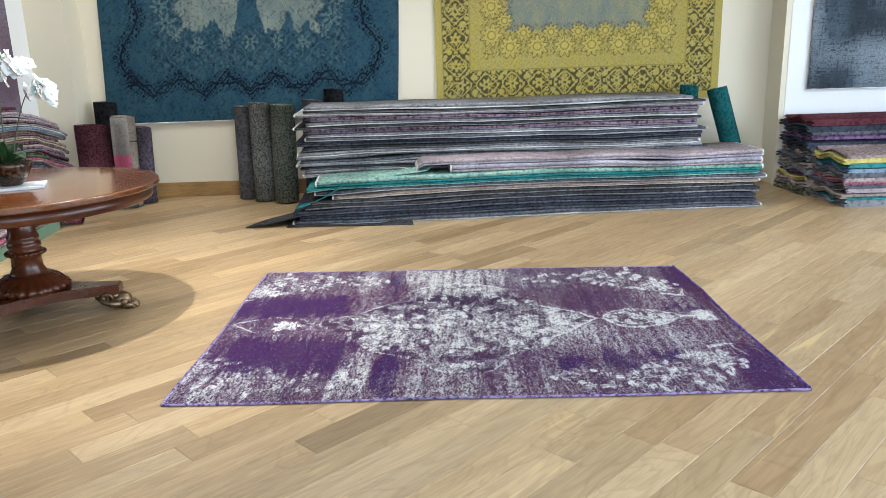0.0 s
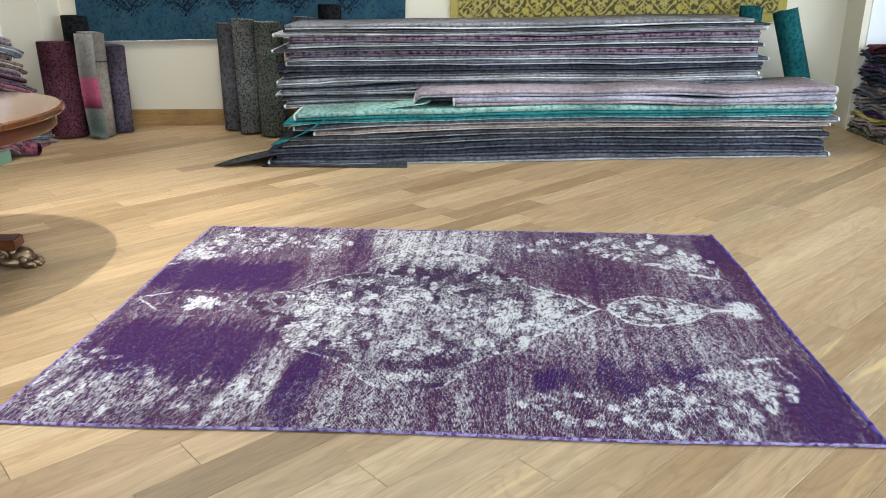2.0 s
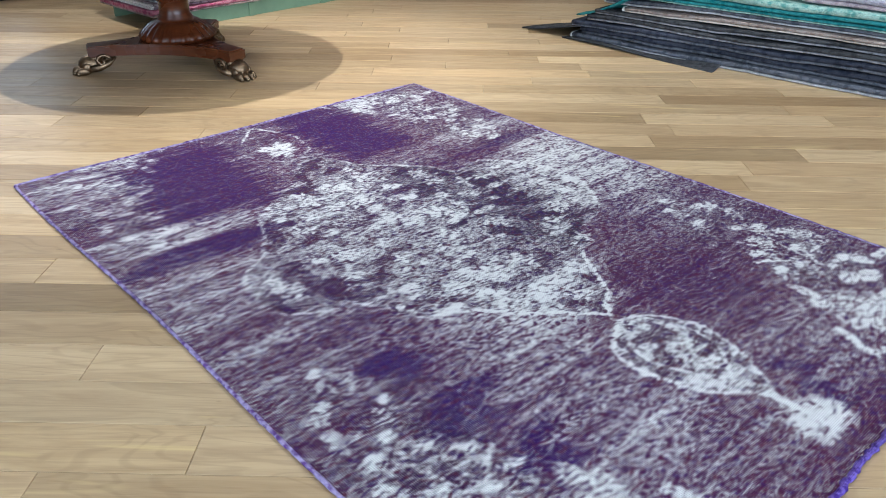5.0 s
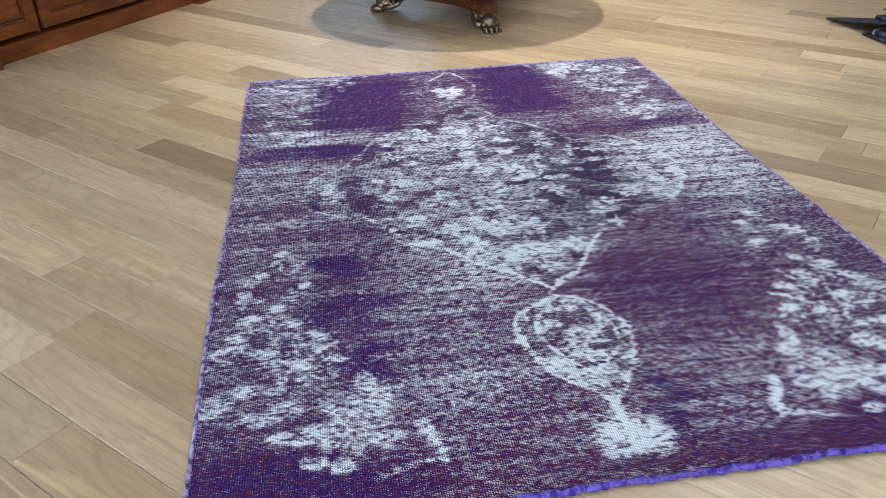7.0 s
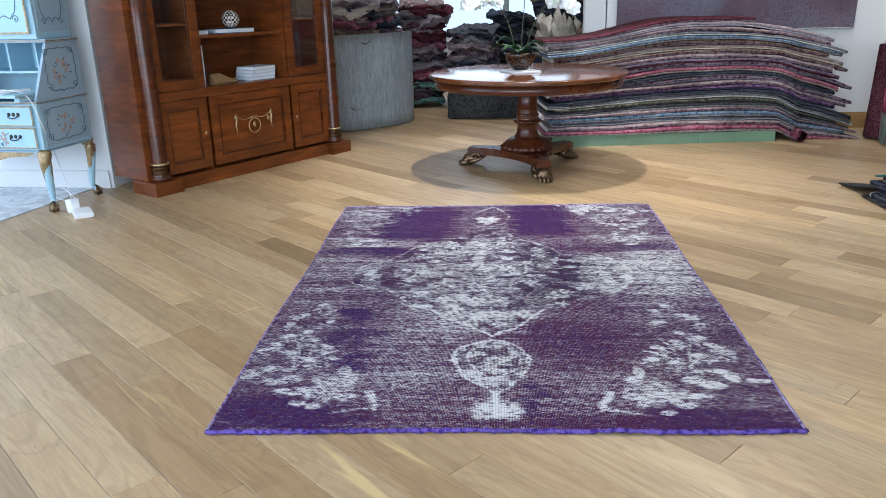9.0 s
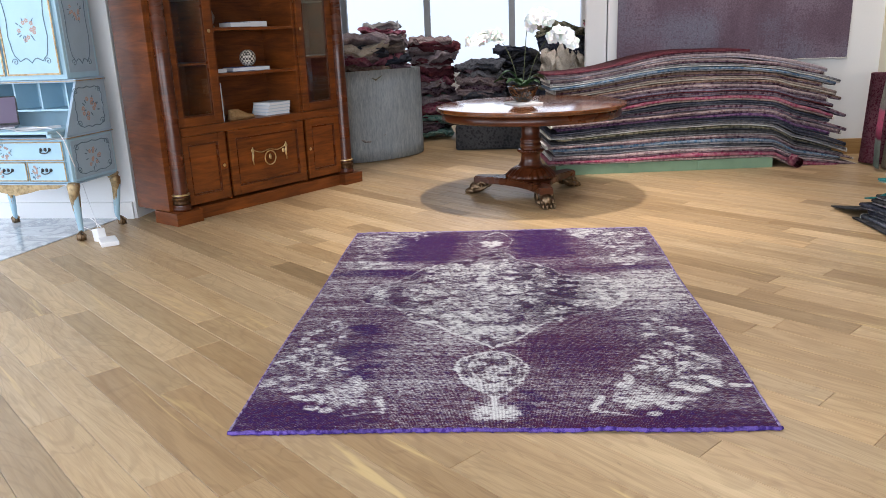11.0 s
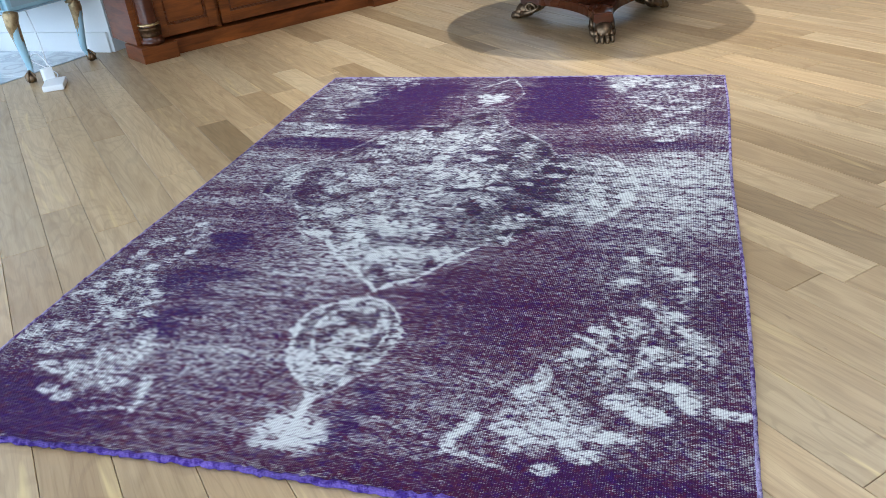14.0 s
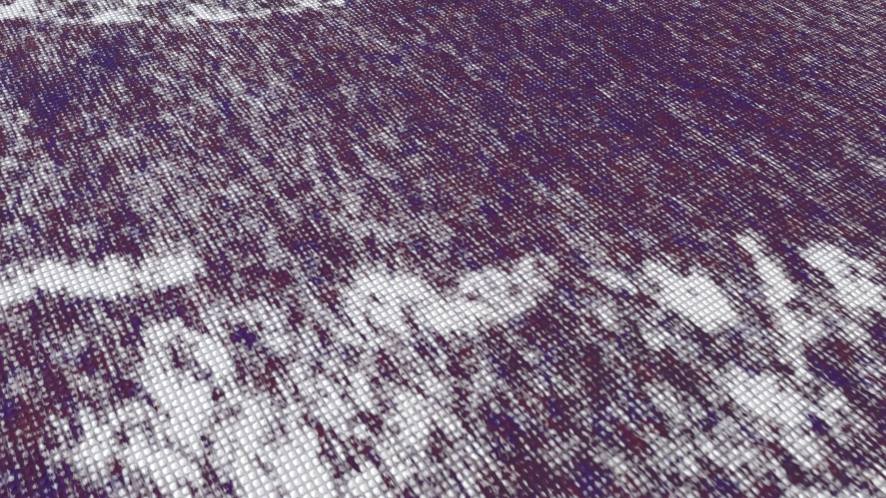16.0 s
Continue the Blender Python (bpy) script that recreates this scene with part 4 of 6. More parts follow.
upright = part("book", box(-0.012, -0.1, 0, 0.012, 0.1, 0.31, 0.002), PALE_COVER)
tagged(on_shelf(upright, 0.662, 0.27, 0.736), "tall pale book standing upright on shelf", "book", "books in the cabinet")
SUEDE = cloth("tan_suede", (0.30, 0.17, 0.07), (0.42, 0.27, 0.13), 2, 0.4)
shoe = bmesh.new()
prev = None
for i in range(15):
    f = i / 14
    w = 0.045 * (0.75 + 0.35 * math.sin(math.pi * (0.15 + 0.8 * f))) * (1 if 0 < i < 14 else 0.55)
    h = 0.085 - 0.055 * max(0, min(1, (f - 0.35) / 0.45)) if i < 14 else 0.015
    ring = [shoe.verts.new((-0.14 + 0.28 * f, w * math.cos(a) * (1 if math.sin(a) > 0 else 1.05), max(0, h * math.sin(a)) if math.sin(a) > 0 else 0)) for a in (math.pi * k / 8 for k in range(9))]
    if prev:
        for k in range(8):
            shoe.faces.new((prev[k], prev[k + 1], ring[k + 1], ring[k]))
        shoe.faces.new((prev[8], prev[0], ring[0], ring[8]))
    else:
        shoe.faces.new(ring)
    prev = ring
shoe.faces.new(prev)
bmesh.ops.recalc_face_normals(shoe, faces=shoe.faces[:])
shoe_ob = part("shoe", shoe, SUEDE, None, "", True)
tagged(on_shelf(shoe_ob, 0.90, 0.24, 0.7355, 8), "tan suede shoe standing on cabinet shelf", "shoe")


def checker():
    n = Nodes("black_white_check", 0.35)
    t = n.t.nodes.new("ShaderNodeTexChecker")
    n.put(t.inputs["Vector"], n.coords((1, 1, 1)))
    t.inputs["Scale"].default_value = 55
    t.inputs["Color1"].default_value, t.inputs["Color2"].default_value = (0.02, 0.016, 0.012, 1), (0.72, 0.68, 0.6, 1)
    return n.done(t.outputs[0])


orb = bmesh.new()
ball(orb, 0, 0, 0.07, 0.07, 0.07, 0.07, 0, 28)
tagged(on_shelf(part("decorative_ball", orb, checker(), None, "", True), 1.07, 0.29, 1.161), "black and white checked ball on books", "ornament")
vase = part("vase", lathe([(0.03, 0), (0.04, 0.006), (0.02, 0.02), (0.035, 0.05), (0.042, 0.085), (0.03, 0.12), (0.012, 0.15), (0.012, 0.2), (0.02, 0.21)], 24), metal("pewter", (0.35, 0.34, 0.32), 0.3), None, "", True)
tagged(on_shelf(vase, 0.71, 0.27, 1.4855), "slim pewter vase standing on cabinet shelf", "vase")

# ---- pale blue painted secretary desk ----
SKY_PAINT = paint("pale_blue_paint", (0.36, 0.56, 0.67), 0.42, 0.12)
GREY_BLUE = paint("grey_blue_panel", (0.33, 0.45, 0.55), 0.5, 0.12)
GILT = metal("worn_gilt", (0.46, 0.35, 0.20), 0.5)
FLOWER_PINK = paint("painted_blossom", (0.44, 0.29, 0.24), 0.6)
SCROLL = paint("painted_scroll", (0.10, 0.16, 0.22), 0.6)
INK = paint("black_handle", (0.02, 0.02, 0.022), 0.4)
DESK = Matrix.Translation((-1.27, -3.06, 0)) @ Matrix.Rotation(math.atan2(-0.99, -0.12), 4, "Z")
# own axes: x runs along the front from the near end, y runs out of the front, so depth is -y
desk = thing("secretary_desk", DESK, "pale blue painted secretary desk with gilt trim and flowers", "desk")
DW, DD = 1.02, 0.52


def dbox(name, x0, y0, z0, x1, y1, z1, bevel, mat, parent=desk, label=""):
    return part(name, box(x0, y0, z0, x1, y1, z1, bevel), mat, parent, label)


# depth is -y in its own axes
part("drawer_body", box(0.0, -DD, 0.43, DW, 0.0, 0.745, 0.012), SKY_PAINT, desk)
dbox("waist_moulding", -0.012, -DD, 0.745, DW + 0.012, 0.012, 0.765, 0.006, GREY_BLUE)
dbox("gilt_fillet", -0.016, -DD + 0.002, 0.751, DW + 0.016, 0.016, 0.757, 0.002, GILT)
dbox("foot_moulding", -0.008, -DD, 0.42, DW + 0.008, 0.008, 0.4295, 0.004, GREY_BLUE)


def drawer(x0, x1, z0, z1, parent):
    d = part("drawer", box(x0, 0.002, z0, x1, 0.02, z1, 0.005), SKY_PAINT, parent)
    bm = bmesh.new()
    for q in ((x0, z0, x0 + 0.008, z1), (x1 - 0.008, z0, x1, z1), (x0 + 0.0085, z0, x1 - 0.0085, z0 + 0.008), (x0 + 0.0085, z1 - 0.008, x1 - 0.0085, z1)):
        box(q[0], 0.0205, q[1], q[2], 0.0245, q[3], 0.001, bm)
    part("gilt_border", bm, GILT, d)
    cx, cz = (x0 + x1) / 2, (z0 + z1) / 2
    for hx in ((cx,) if x1 - x0 < 0.5 else (x0 + 0.14, x1 - 0.14)):
        h = tube(spline([(hx - 0.035, 0.024, cz + 0.012), (hx - 0.03, 0.04, cz - 0.005), (hx, 0.045, cz - 0.012), (hx + 0.03, 0.04, cz - 0.005), (hx + 0.035, 0.024, cz + 0.012)], 12), 0.004, 6)
        for e in (-0.035, 0.0, 0.035):
            ball(h, hx + e, 0.022, cz + 0.012, 0.013, 0.004, 0.014, 0, 8)
        part("drawer_handle", h, INK, d, "black scrolled drawer handle", True)
    spray_of_flowers(cx + (0.0 if x1 - x0 > 0.5 else 0.09), 0.0215, cz, 0.05, d, "front", int(x0 * 50 + z0 * 90))


def spray_of_flowers(cx, cy, cz, size, parent, face, seed, scroll=True):
    """Painted blossoms and leaves, slightly raised, on a front or an end."""
    rg = random.Random(seed)
    turn = pose(cx, cy, cz) @ (pose(0, 0, 0, 90) if face == "front" else pose(0, 0, 0, 90, 0, -90))
    pink, leaf = bmesh.new(), bmesh.new()
    for k in range(9):
        a, q = rg.uniform(0, 6.28), size * math.sqrt(rg.random())
        for j in range(5):
            b = 6.283 * j / 5
            ball(pink, q * math.cos(a) + size * 0.13 * math.cos(b), q * math.sin(a) + size * 0.13 * math.sin(b), 0, size * 0.09, size * 0.09, 0.0012, 0, 7)
    for k in range(12):
        a, q = rg.uniform(0, 6.28), size * rg.uniform(0.5, 1.25)
        ball(leaf, q * math.cos(a), q * math.sin(a), 0, size * 0.22, size * 0.06, 0.001, math.degrees(a), 7)
    for bm in (pink, leaf):
        bmesh.ops.transform(bm, matrix=turn, verts=bm.verts[:])
    part("painted_flower", pink, FLOWER_PINK, parent, "painted pink blossom spray")["kind"] = "stuff"
    part("painted_leaf", leaf, SCROLL, parent, "painted dark green leaves")["kind"] = "stuff"


def scroll_border(x0, z0, x1, z1, cy, parent, face):
    """A painted scrolling line round a panel."""
    bm = bmesh.new()
    n = 60
    line = []
    for i in range(n + 1):
        a = 2 * math.pi * i / n
        c, s = math.cos(a), math.sin(a)
        k = 1 / max(abs(c), abs(s)) ** 0.8
        w = 1 - 0.07 * abs(math.sin(6 * a))
        line.append(((x0 + x1) / 2 + (x1 - x0) / 2 * 0.94 * c * k * w * 0.98, (z0 + z1) / 2 + (z1 - z0) / 2 * 0.94 * s * k * w * 0.98))
    merge(bm, tube([(x, cy, z) if face == "front" else (cy, x, z) for x, z in line], 0.0035, 5))
    for sx, sz in ((x0, z0), (x1, z0), (x0, z1), (x1, z1)):
        ox, oz = sx + (0.045 if sx == x0 else -0.045), sz + (0.045 if sz == z0 else -0.045)
        cur = [(ox + 0.028 * (1 - f) * math.cos(9 * f), oz + 0.028 * (1 - f) * math.sin(9 * f)) for f in (i / 16 for i in range(17))]
        merge(bm, tube([(x, cy, z) if face == "front" else (cy, x, z) for x, z in cur], 0.003, 5))
    part("painted_scroll", bm, SCROLL, parent, "painted dark scroll line")


drawer(0.03, 0.99, 0.60, 0.735, desk)
for k in range(3):
    drawer(0.03 + 0.322 * k, 0.03 + 0.322 * k + 0.312, 0.45, 0.59, desk)
# end panels, drawn in the plane x = 0
end_low = dbox("end_panel", -0.004, -DD + 0.03, 0.455, 0.0, -0.03, 0.73, 0.002, GREY_BLUE)
spray_of_flowers(-0.005, -DD / 2, 0.59, 0.075, end_low, "end", 3)
scroll_border(-DD + 0.04, 0.465, -0.04, 0.72, -0.0045, end_low, "end")
# slanted writing part, open
for x0 in (0.0, DW - 0.02):
    slant = bmesh.new()
    outline = [(-DD, 0.766), (-0.01, 0.766), (-0.20, 1.13), (-DD, 1.13)]
    a = [slant.verts.new((x0, y, z)) for y, z in outline]
    b = [slant.verts.new((x0 + 0.02, y, z)) for y, z in outline]
    slant.faces.new(a)
    slant.faces.new(b[::-1])
    for i in range(4):
        slant.faces.new((a[i], b[i], b[(i + 1) % 4], a[(i + 1) % 4]))
    bmesh.ops.recalc_face_normals(slant, faces=slant.faces[:])
    sl = part("writing_case_end", slant, GREY_BLUE, desk, "grey blue painted sloping end")
    if x0 == 0.0:
        spray_of_flowers(-0.001, -0.30, 0.93, 0.085, sl, "end", 12)
        scroll_border(-0.48, 0.79, -0.13, 1.11, -0.001, sl, "end")
dbox("case_back", 0.021, -DD, 0.766, DW - 0.021, -DD + 0.015, 1.13, 0.001, SKY_PAINT)
dbox("case_top", -0.015, -DD, 1.131, DW + 0.015, -0.18, 1.155, 0.008, GREY_BLUE)
dbox("gilt_fillet", -0.019, -DD + 0.002, 1.139, DW + 0.019, -0.176, 1.145, 0.002, GILT)
dbox("fall_front", 0.03, -0.22, 0.80, DW - 0.03, 0.14, 0.822, 0.005, SKY_PAINT)
dbox("fall_front_support", 0.035, -0.10, 0.770, 0.075, 0.10, 0.799, 0.003, SKY_PAINT)
for k in range(4):
    dbox("pigeonhole_divider", 0.14 + 0.22 * k, -DD + 0.016, 0.94, 0.152 + 0.22 * k, -0.27, 1.13, 0.001, SKY_PAINT)
dbox("pigeonhole_shelf", 0.022, -DD + 0.016, 0.925, DW - 0.022, -0.25, 0.939, 0.001, SKY_PAINT)
# upper cupboard
dbox("upper_cupboard", 0.03, -DD, 1.156, DW - 0.03, -0.16, 2.25, 0.006, SKY_PAINT)
end_up = dbox("end_panel", 0.026, -DD + 0.03, 1.20, 0.03, -0.19, 2.2, 0.001, GREY_BLUE)
scroll_border(-DD + 0.05, 1.22, -0.21, 2.18, 0.0255, end_up, "end")
spray_of_flowers(0.0255, -0.35, 1.62, 0.06, end_up, "end", 17)
for x0, x1 in ((0.06, 0.50), (0.52, 0.96)):
    d = dbox("cupboard_door", x0, -0.158, 1.19, x1, -0.14, 2.2, 0.004, SKY_PAINT)
    bm = bmesh.new()
    for q in ((x0, 1.19, x0 + 0.012, 2.2), (x1 - 0.012, 1.19, x1, 2.2), (x0 + 0.0125, 1.19, x1 - 0.0125, 1.202), (x0 + 0.0125, 2.188, x1 - 0.0125, 2.2)):
        box(q[0], -0.1395, q[1], q[2], -0.135, q[3], 0.001, bm)
    part("gilt_border", bm, GILT, d)
    scroll_border(x0 + 0.04, 1.24, x1 - 0.04, 2.15, -0.1395, d, "front")
    spray_of_flowers((x0 + x1) / 2, -0.1395, 1.50, 0.075, d, "front", int(x0 * 100))
    spray_of_flowers((x0 + x1) / 2, -0.1395, 1.78, 0.06, d, "front", int(x0 * 100) + 5)


def cabriole(x, y, sx, sy):
    pts = spline([(x, y, 0.43), (x + 0.025 * sx, y + 0.025 * sy, 0.36), (x + 0.01 * sx, y + 0.01 * sy, 0.22), (x - 0.005 * sx, y - 0.005 * sy, 0.09), (x + 0.02 * sx, y + 0.02 * sy, 0.045), (x + 0.035 * sx, y + 0.035 * sy, 0.03)], 20)
    radii = [0.042 - 0.026 * min(1, i / 13) for i in range(20)]
    leg = part("cabriole_leg", tube(pts, radii, 12), SKY_PAINT, desk, "", True)
    # one carved acanthus leaf that hugs the knee and tapers down the leg
    knee = tube(pts[1:12], [0.045, 0.047, 0.044, 0.039, 0.034, 0.029, 0.026, 0.022, 0.020, 0.016, 0.010], 14)
    for k, v in enumerate(knee.verts):
        v.co.x += 0.004 * math.sin(5 * (k % 14))
        v.co.y += 0.004 * math.cos(5 * (k % 14))
    part("gilt_knee", knee, GILT, leg, "gilt carved knee", True)
    foot = bmesh.new()
    ball(foot, x + 0.03 * sx, y + 0.03 * sy, 0.028, 0.028, 0.028, 0.028)
    for j in range(4):
        a = j * 1.57 + 0.4
        merge(foot, tube([(x + 0.02 * sx, y + 0.02 * sy, 0.075), (x + 0.03 * sx + 0.028 * math.cos(a), y + 0.03 * sy + 0.028 * math.sin(a), 0.045), (x + 0.03 * sx + 0.026 * math.cos(a), y + 0.03 * sy + 0.026 * math.sin(a), 0.008)], [0.007, 0.009, 0.006], 6))
    part("claw_foot", foot, BRONZE, leg, "dark gilt ball and claw foot", True)


cabriole(0.035, -0.035, -0.6, 1)
cabriole(DW - 0.035, -0.035, 0.6, 1)
cabriole(0.035, -DD + 0.035, -0.6, -0.6)
cabriole(DW - 0.035, -DD + 0.035, 0.6, -0.6)
apron = extrude([(0.08, 0.4195), (0.94, 0.4195), (0.86, 0.39), (0.72, 0.38), (0.62, 0.355), (0.51, 0.335), (0.40, 0.355), (0.30, 0.38), (0.16, 0.39)], -0.03, -0.012)
part("carved_apron", apron, GILT, desk, "gilt carved apron")

SCREEN = Nodes("laptop_screen", 0.2)
SCREEN.b.inputs["Emission Color"].default_value, SCREEN.b.inputs["Emission Strength"].default_value = (0.24, 0.16, 0.28, 1), 0.25
SCREEN = SCREEN.done((0.1, 0.09, 0.13))
laptop = thing("laptop", DESK @ pose(0.64, -0.06, 0.8235, 0, 0, 32), "open grey laptop standing on the desk's fall front", "laptop")
part("keyboard_base", box(-0.16, -0.1, 0, 0.16, 0.11, 0.014, 0.003), metal("laptop_metal", (0.4, 0.4, 0.42), 0.35), laptop)
lid = part("screen_lid", box(-0.16, -0.004, 0, 0.16, 0.004, 0.21, 0.002), INK, laptop)
lid.matrix_local = pose(0, -0.105, 0.014, 14)
part("screen", box(-0.15, 0.0045, 0.012, 0.15, 0.006, 0.2), SCREEN, lid, "lit mauve screen")

for px, py, pr, pz in ((0.24, 0.02, 12, 0.8235), (0.36, -0.05, -24, 0.8250), (0.20, -0.10, 40, 0.8250)):
    sheet = part("paper_sheet", box(-0.075, -0.105, 0, 0.075, 0.105, 0.0012), PAPER)
    sheet.matrix_world = DESK @ pose(px, py, pz, 0, 0, pr)
    tagged(sheet, "loose white paper sheet lying on the desk", "paper", "papers on the desk")

PLASTIC = paint("white_plastic", (0.78, 0.79, 0.8), 0.35, 0.03)
charger = thing("charger", pose(-1.20, -2.83, 0, 0, 0, 35), "white plastic power adapter and box on the floor", "charger")
part("adapter_box", box(-0.10, -0.06, 0, 0.10, 0.06, 0.035, 0.008), PLASTIC, charger)
plug = part("plug", box(-0.045, -0.03, 0, 0.045, 0.03, 0.095, 0.008), PLASTIC, charger)
plug.location = (-0.12, -0.04, 0.0)
plug.rotation_euler = (0, radians(-10), radians(20))
cable = tube(spline([(-1.31, -2.93, 0.09), (-1.36, -3.05, 0.16), (-1.44, -3.2, 0.10), (-1.46, -3.05, 0.012), (-1.35, -2.95, 0.006), (-1.30, -2.86, 0.006), (-1.25, -2.84, 0.03)], 40), 0.0035, 6)
tagged(part("cable", cable, PLASTIC, None, "", True), "white cable looping from desk to adapter", "cable")
cable = tube(spline([(-1.33, -2.97, 0.09), (-1.42, -3.06, 0.25), (-1.42, -3.10, 0.45), (-1.25, -3.03, 0.60), (-1.20, -3.05, 0.78), (-1.3, -3.2, 0.83), (-1.35, -3.4, 0.825)], 40), 0.0035, 6)
tagged(part("cable", cable, PLASTIC, None, "", True), "white cable hanging down from laptop", "cable")

# ---- piles of folded rugs ----
WOOLS = {}
for key, a, b, am in (
        ("slate", (0.055, 0.06, 0.075), (0.16, 0.165, 0.19), 0.5), ("navy", (0.022, 0.026, 0.042), (0.08, 0.085, 0.11), 0.4),
        ("charcoal", (0.026, 0.027, 0.03), (0.09, 0.09, 0.095), 0.4), ("pale_grey", (0.30, 0.30, 0.31), (0.46, 0.45, 0.45), 0.6),
        ("mid_grey", (0.13, 0.13, 0.14), (0.28, 0.28, 0.30), 0.6), ("mauve", (0.27, 0.215, 0.24), (0.42, 0.36, 0.38), 0.6),
        ("lilac", (0.27, 0.25, 0.31), (0.42, 0.40, 0.45), 0.6), ("mint", (0.10, 0.26, 0.23), (0.30, 0.44, 0.38), 0.8),
        ("teal", (0.015, 0.14, 0.155), (0.06, 0.26, 0.26), 0.5), ("taupe", (0.20, 0.15, 0.13), (0.34, 0.28, 0.25), 0.6),
        ("plum", (0.055, 0.018, 0.038), (0.22, 0.16, 0.19), 0.9), ("burgundy", (0.075, 0.014, 0.025), (0.15, 0.05, 0.06), 0.5),
        ("pink", (0.27, 0.045, 0.10), (0.38, 0.16, 0.20), 0.8), ("rose_grey", (0.22, 0.15, 0.165), (0.36, 0.29, 0.29), 0.8),
        ("blue", (0.06, 0.13, 0.23), (0.20, 0.26, 0.33), 0.8), ("brown", (0.10, 0.055, 0.04), (0.24, 0.17, 0.14), 0.9),
        ("violet", (0.075, 0.025, 0.10), (0.18, 0.11, 0.20), 0.8), ("olive", (0.05, 0.05, 0.03), (0.18, 0.17, 0.12), 0.9),
        ("yellow", (0.42, 0.35, 0.07), (0.5, 0.46, 0.22), 0.5), ("cream", (0.46, 0.40, 0.33), (0.58, 0.53, 0.46), 0.6),
        ("speckled_grey", (0.075, 0.085, 0.085), (0.36, 0.37, 0.35), 1.0), ("speckled_green", (0.05, 0.075, 0.062), (0.27, 0.30, 0.25), 1.0), ("speckled_red", (0.13, 0.02, 0.045), (0.24, 0.10, 0.13), 0.9), ("violet_grey", (0.12, 0.095, 0.14), (0.22, 0.19, 0.25), 0.8),
        ("white_fringe", (0.55, 0.54, 0.52), (0.7, 0.69, 0.66), 0.5), ("backing", (0.17, 0.125, 0.12), (0.30, 0.235, 0.22), 0.8)):
    WOOLS[key] = cloth(key + "_wool", a, b, 2.4 if key.startswith("speckled") else 1.3, am)


def section(depth, thick, folds):
    """A folded rug seen from its end: rounded at the front, thin slots where the plies meet."""
    r = thick / 2
    pts = [(depth, 0.0), (r, 0.0)]
    pts += [(r - r * math.sin(math.pi * k / 6), r - r * math.cos(math.pi * k / 6)) for k in range(1, 6)]
    pts += [(r, thick), (depth, thick)]
    for k in range(folds, 0, -1):
        z = thick * k / (folds + 1)
        pts += [(depth, z + thick * 0.05), (r * 0.9, z + thick * 0.02), (r * 0.9, z - thick * 0.02), (depth, z - thick * 0.05)]
    return pts


def folded_rug(x0, x1, depth, thick, z_at, front_at, material, backing, fringe=None, folds=1, steps=64):
    """One folded rug lying along x; z_at and front_at give its underside and its front edge; thick is a function of x."""
    def slab(a, b, n, grow=0.0, low=0.0, high=1.0):
        bm = bmesh.new()
        rows = []
        for i in range(n + 1):
            x = a + (b - a) * i / n
            t = thick(x)
            rows.append([bm.verts.new((x, front_at(x) - grow + y, z_at(x) + low * t + z)) for y, z in section(depth, t * (high - low), folds)])
        m = len(rows[0])
        for p, q in zip(rows, rows[1:]):
            for k in range(m):
                bm.faces.new((p[k], q[k], q[(k + 1) % m], p[(k + 1) % m]))
        bm.faces.new(rows[0])
        bm.faces.new(rows[-1][::-1])
        bmesh.ops.recalc_face_normals(bm, faces=bm.faces[:])
        return bm
    ob = part("folded_rug", slab(x0, x1, steps, 0.0, 0.36, 1.0), material)
    under = part("backing", slab(x0 + 0.004, x1 - 0.004, steps, -0.003, 0.0, 0.34), backing, ob, "paler woven backing")
    for piece in (ob, under):
        for p in piece.data.polygons:
            p.use_smooth = len(p.vertices) == 4
    if fringe:
        part("end_fringe", slab(x0 - 0.016, x0 - 0.0005, 1), fringe, ob, "pale fringed end")
        part("end_fringe", slab(x1 + 0.0005, x1 + 0.016, 1), fringe, ob, "pale fringed end")
    return ob


BACKS = {"navy": "slate", "charcoal": "mid_grey", "slate": "pale_grey", "mid_grey": "white_fringe", "pale_grey": "mid_grey", "mauve": "lilac", "lilac": "mauve", "mint": "teal", "teal": "mint", "taupe": "cream", "plum": "violet_grey", "blue": "mid_grey", "olive": "charcoal", "rose_grey": "plum", "violet_grey": "burgundy", "brown": "plum", "violet": "navy", "burgundy": "plum"}


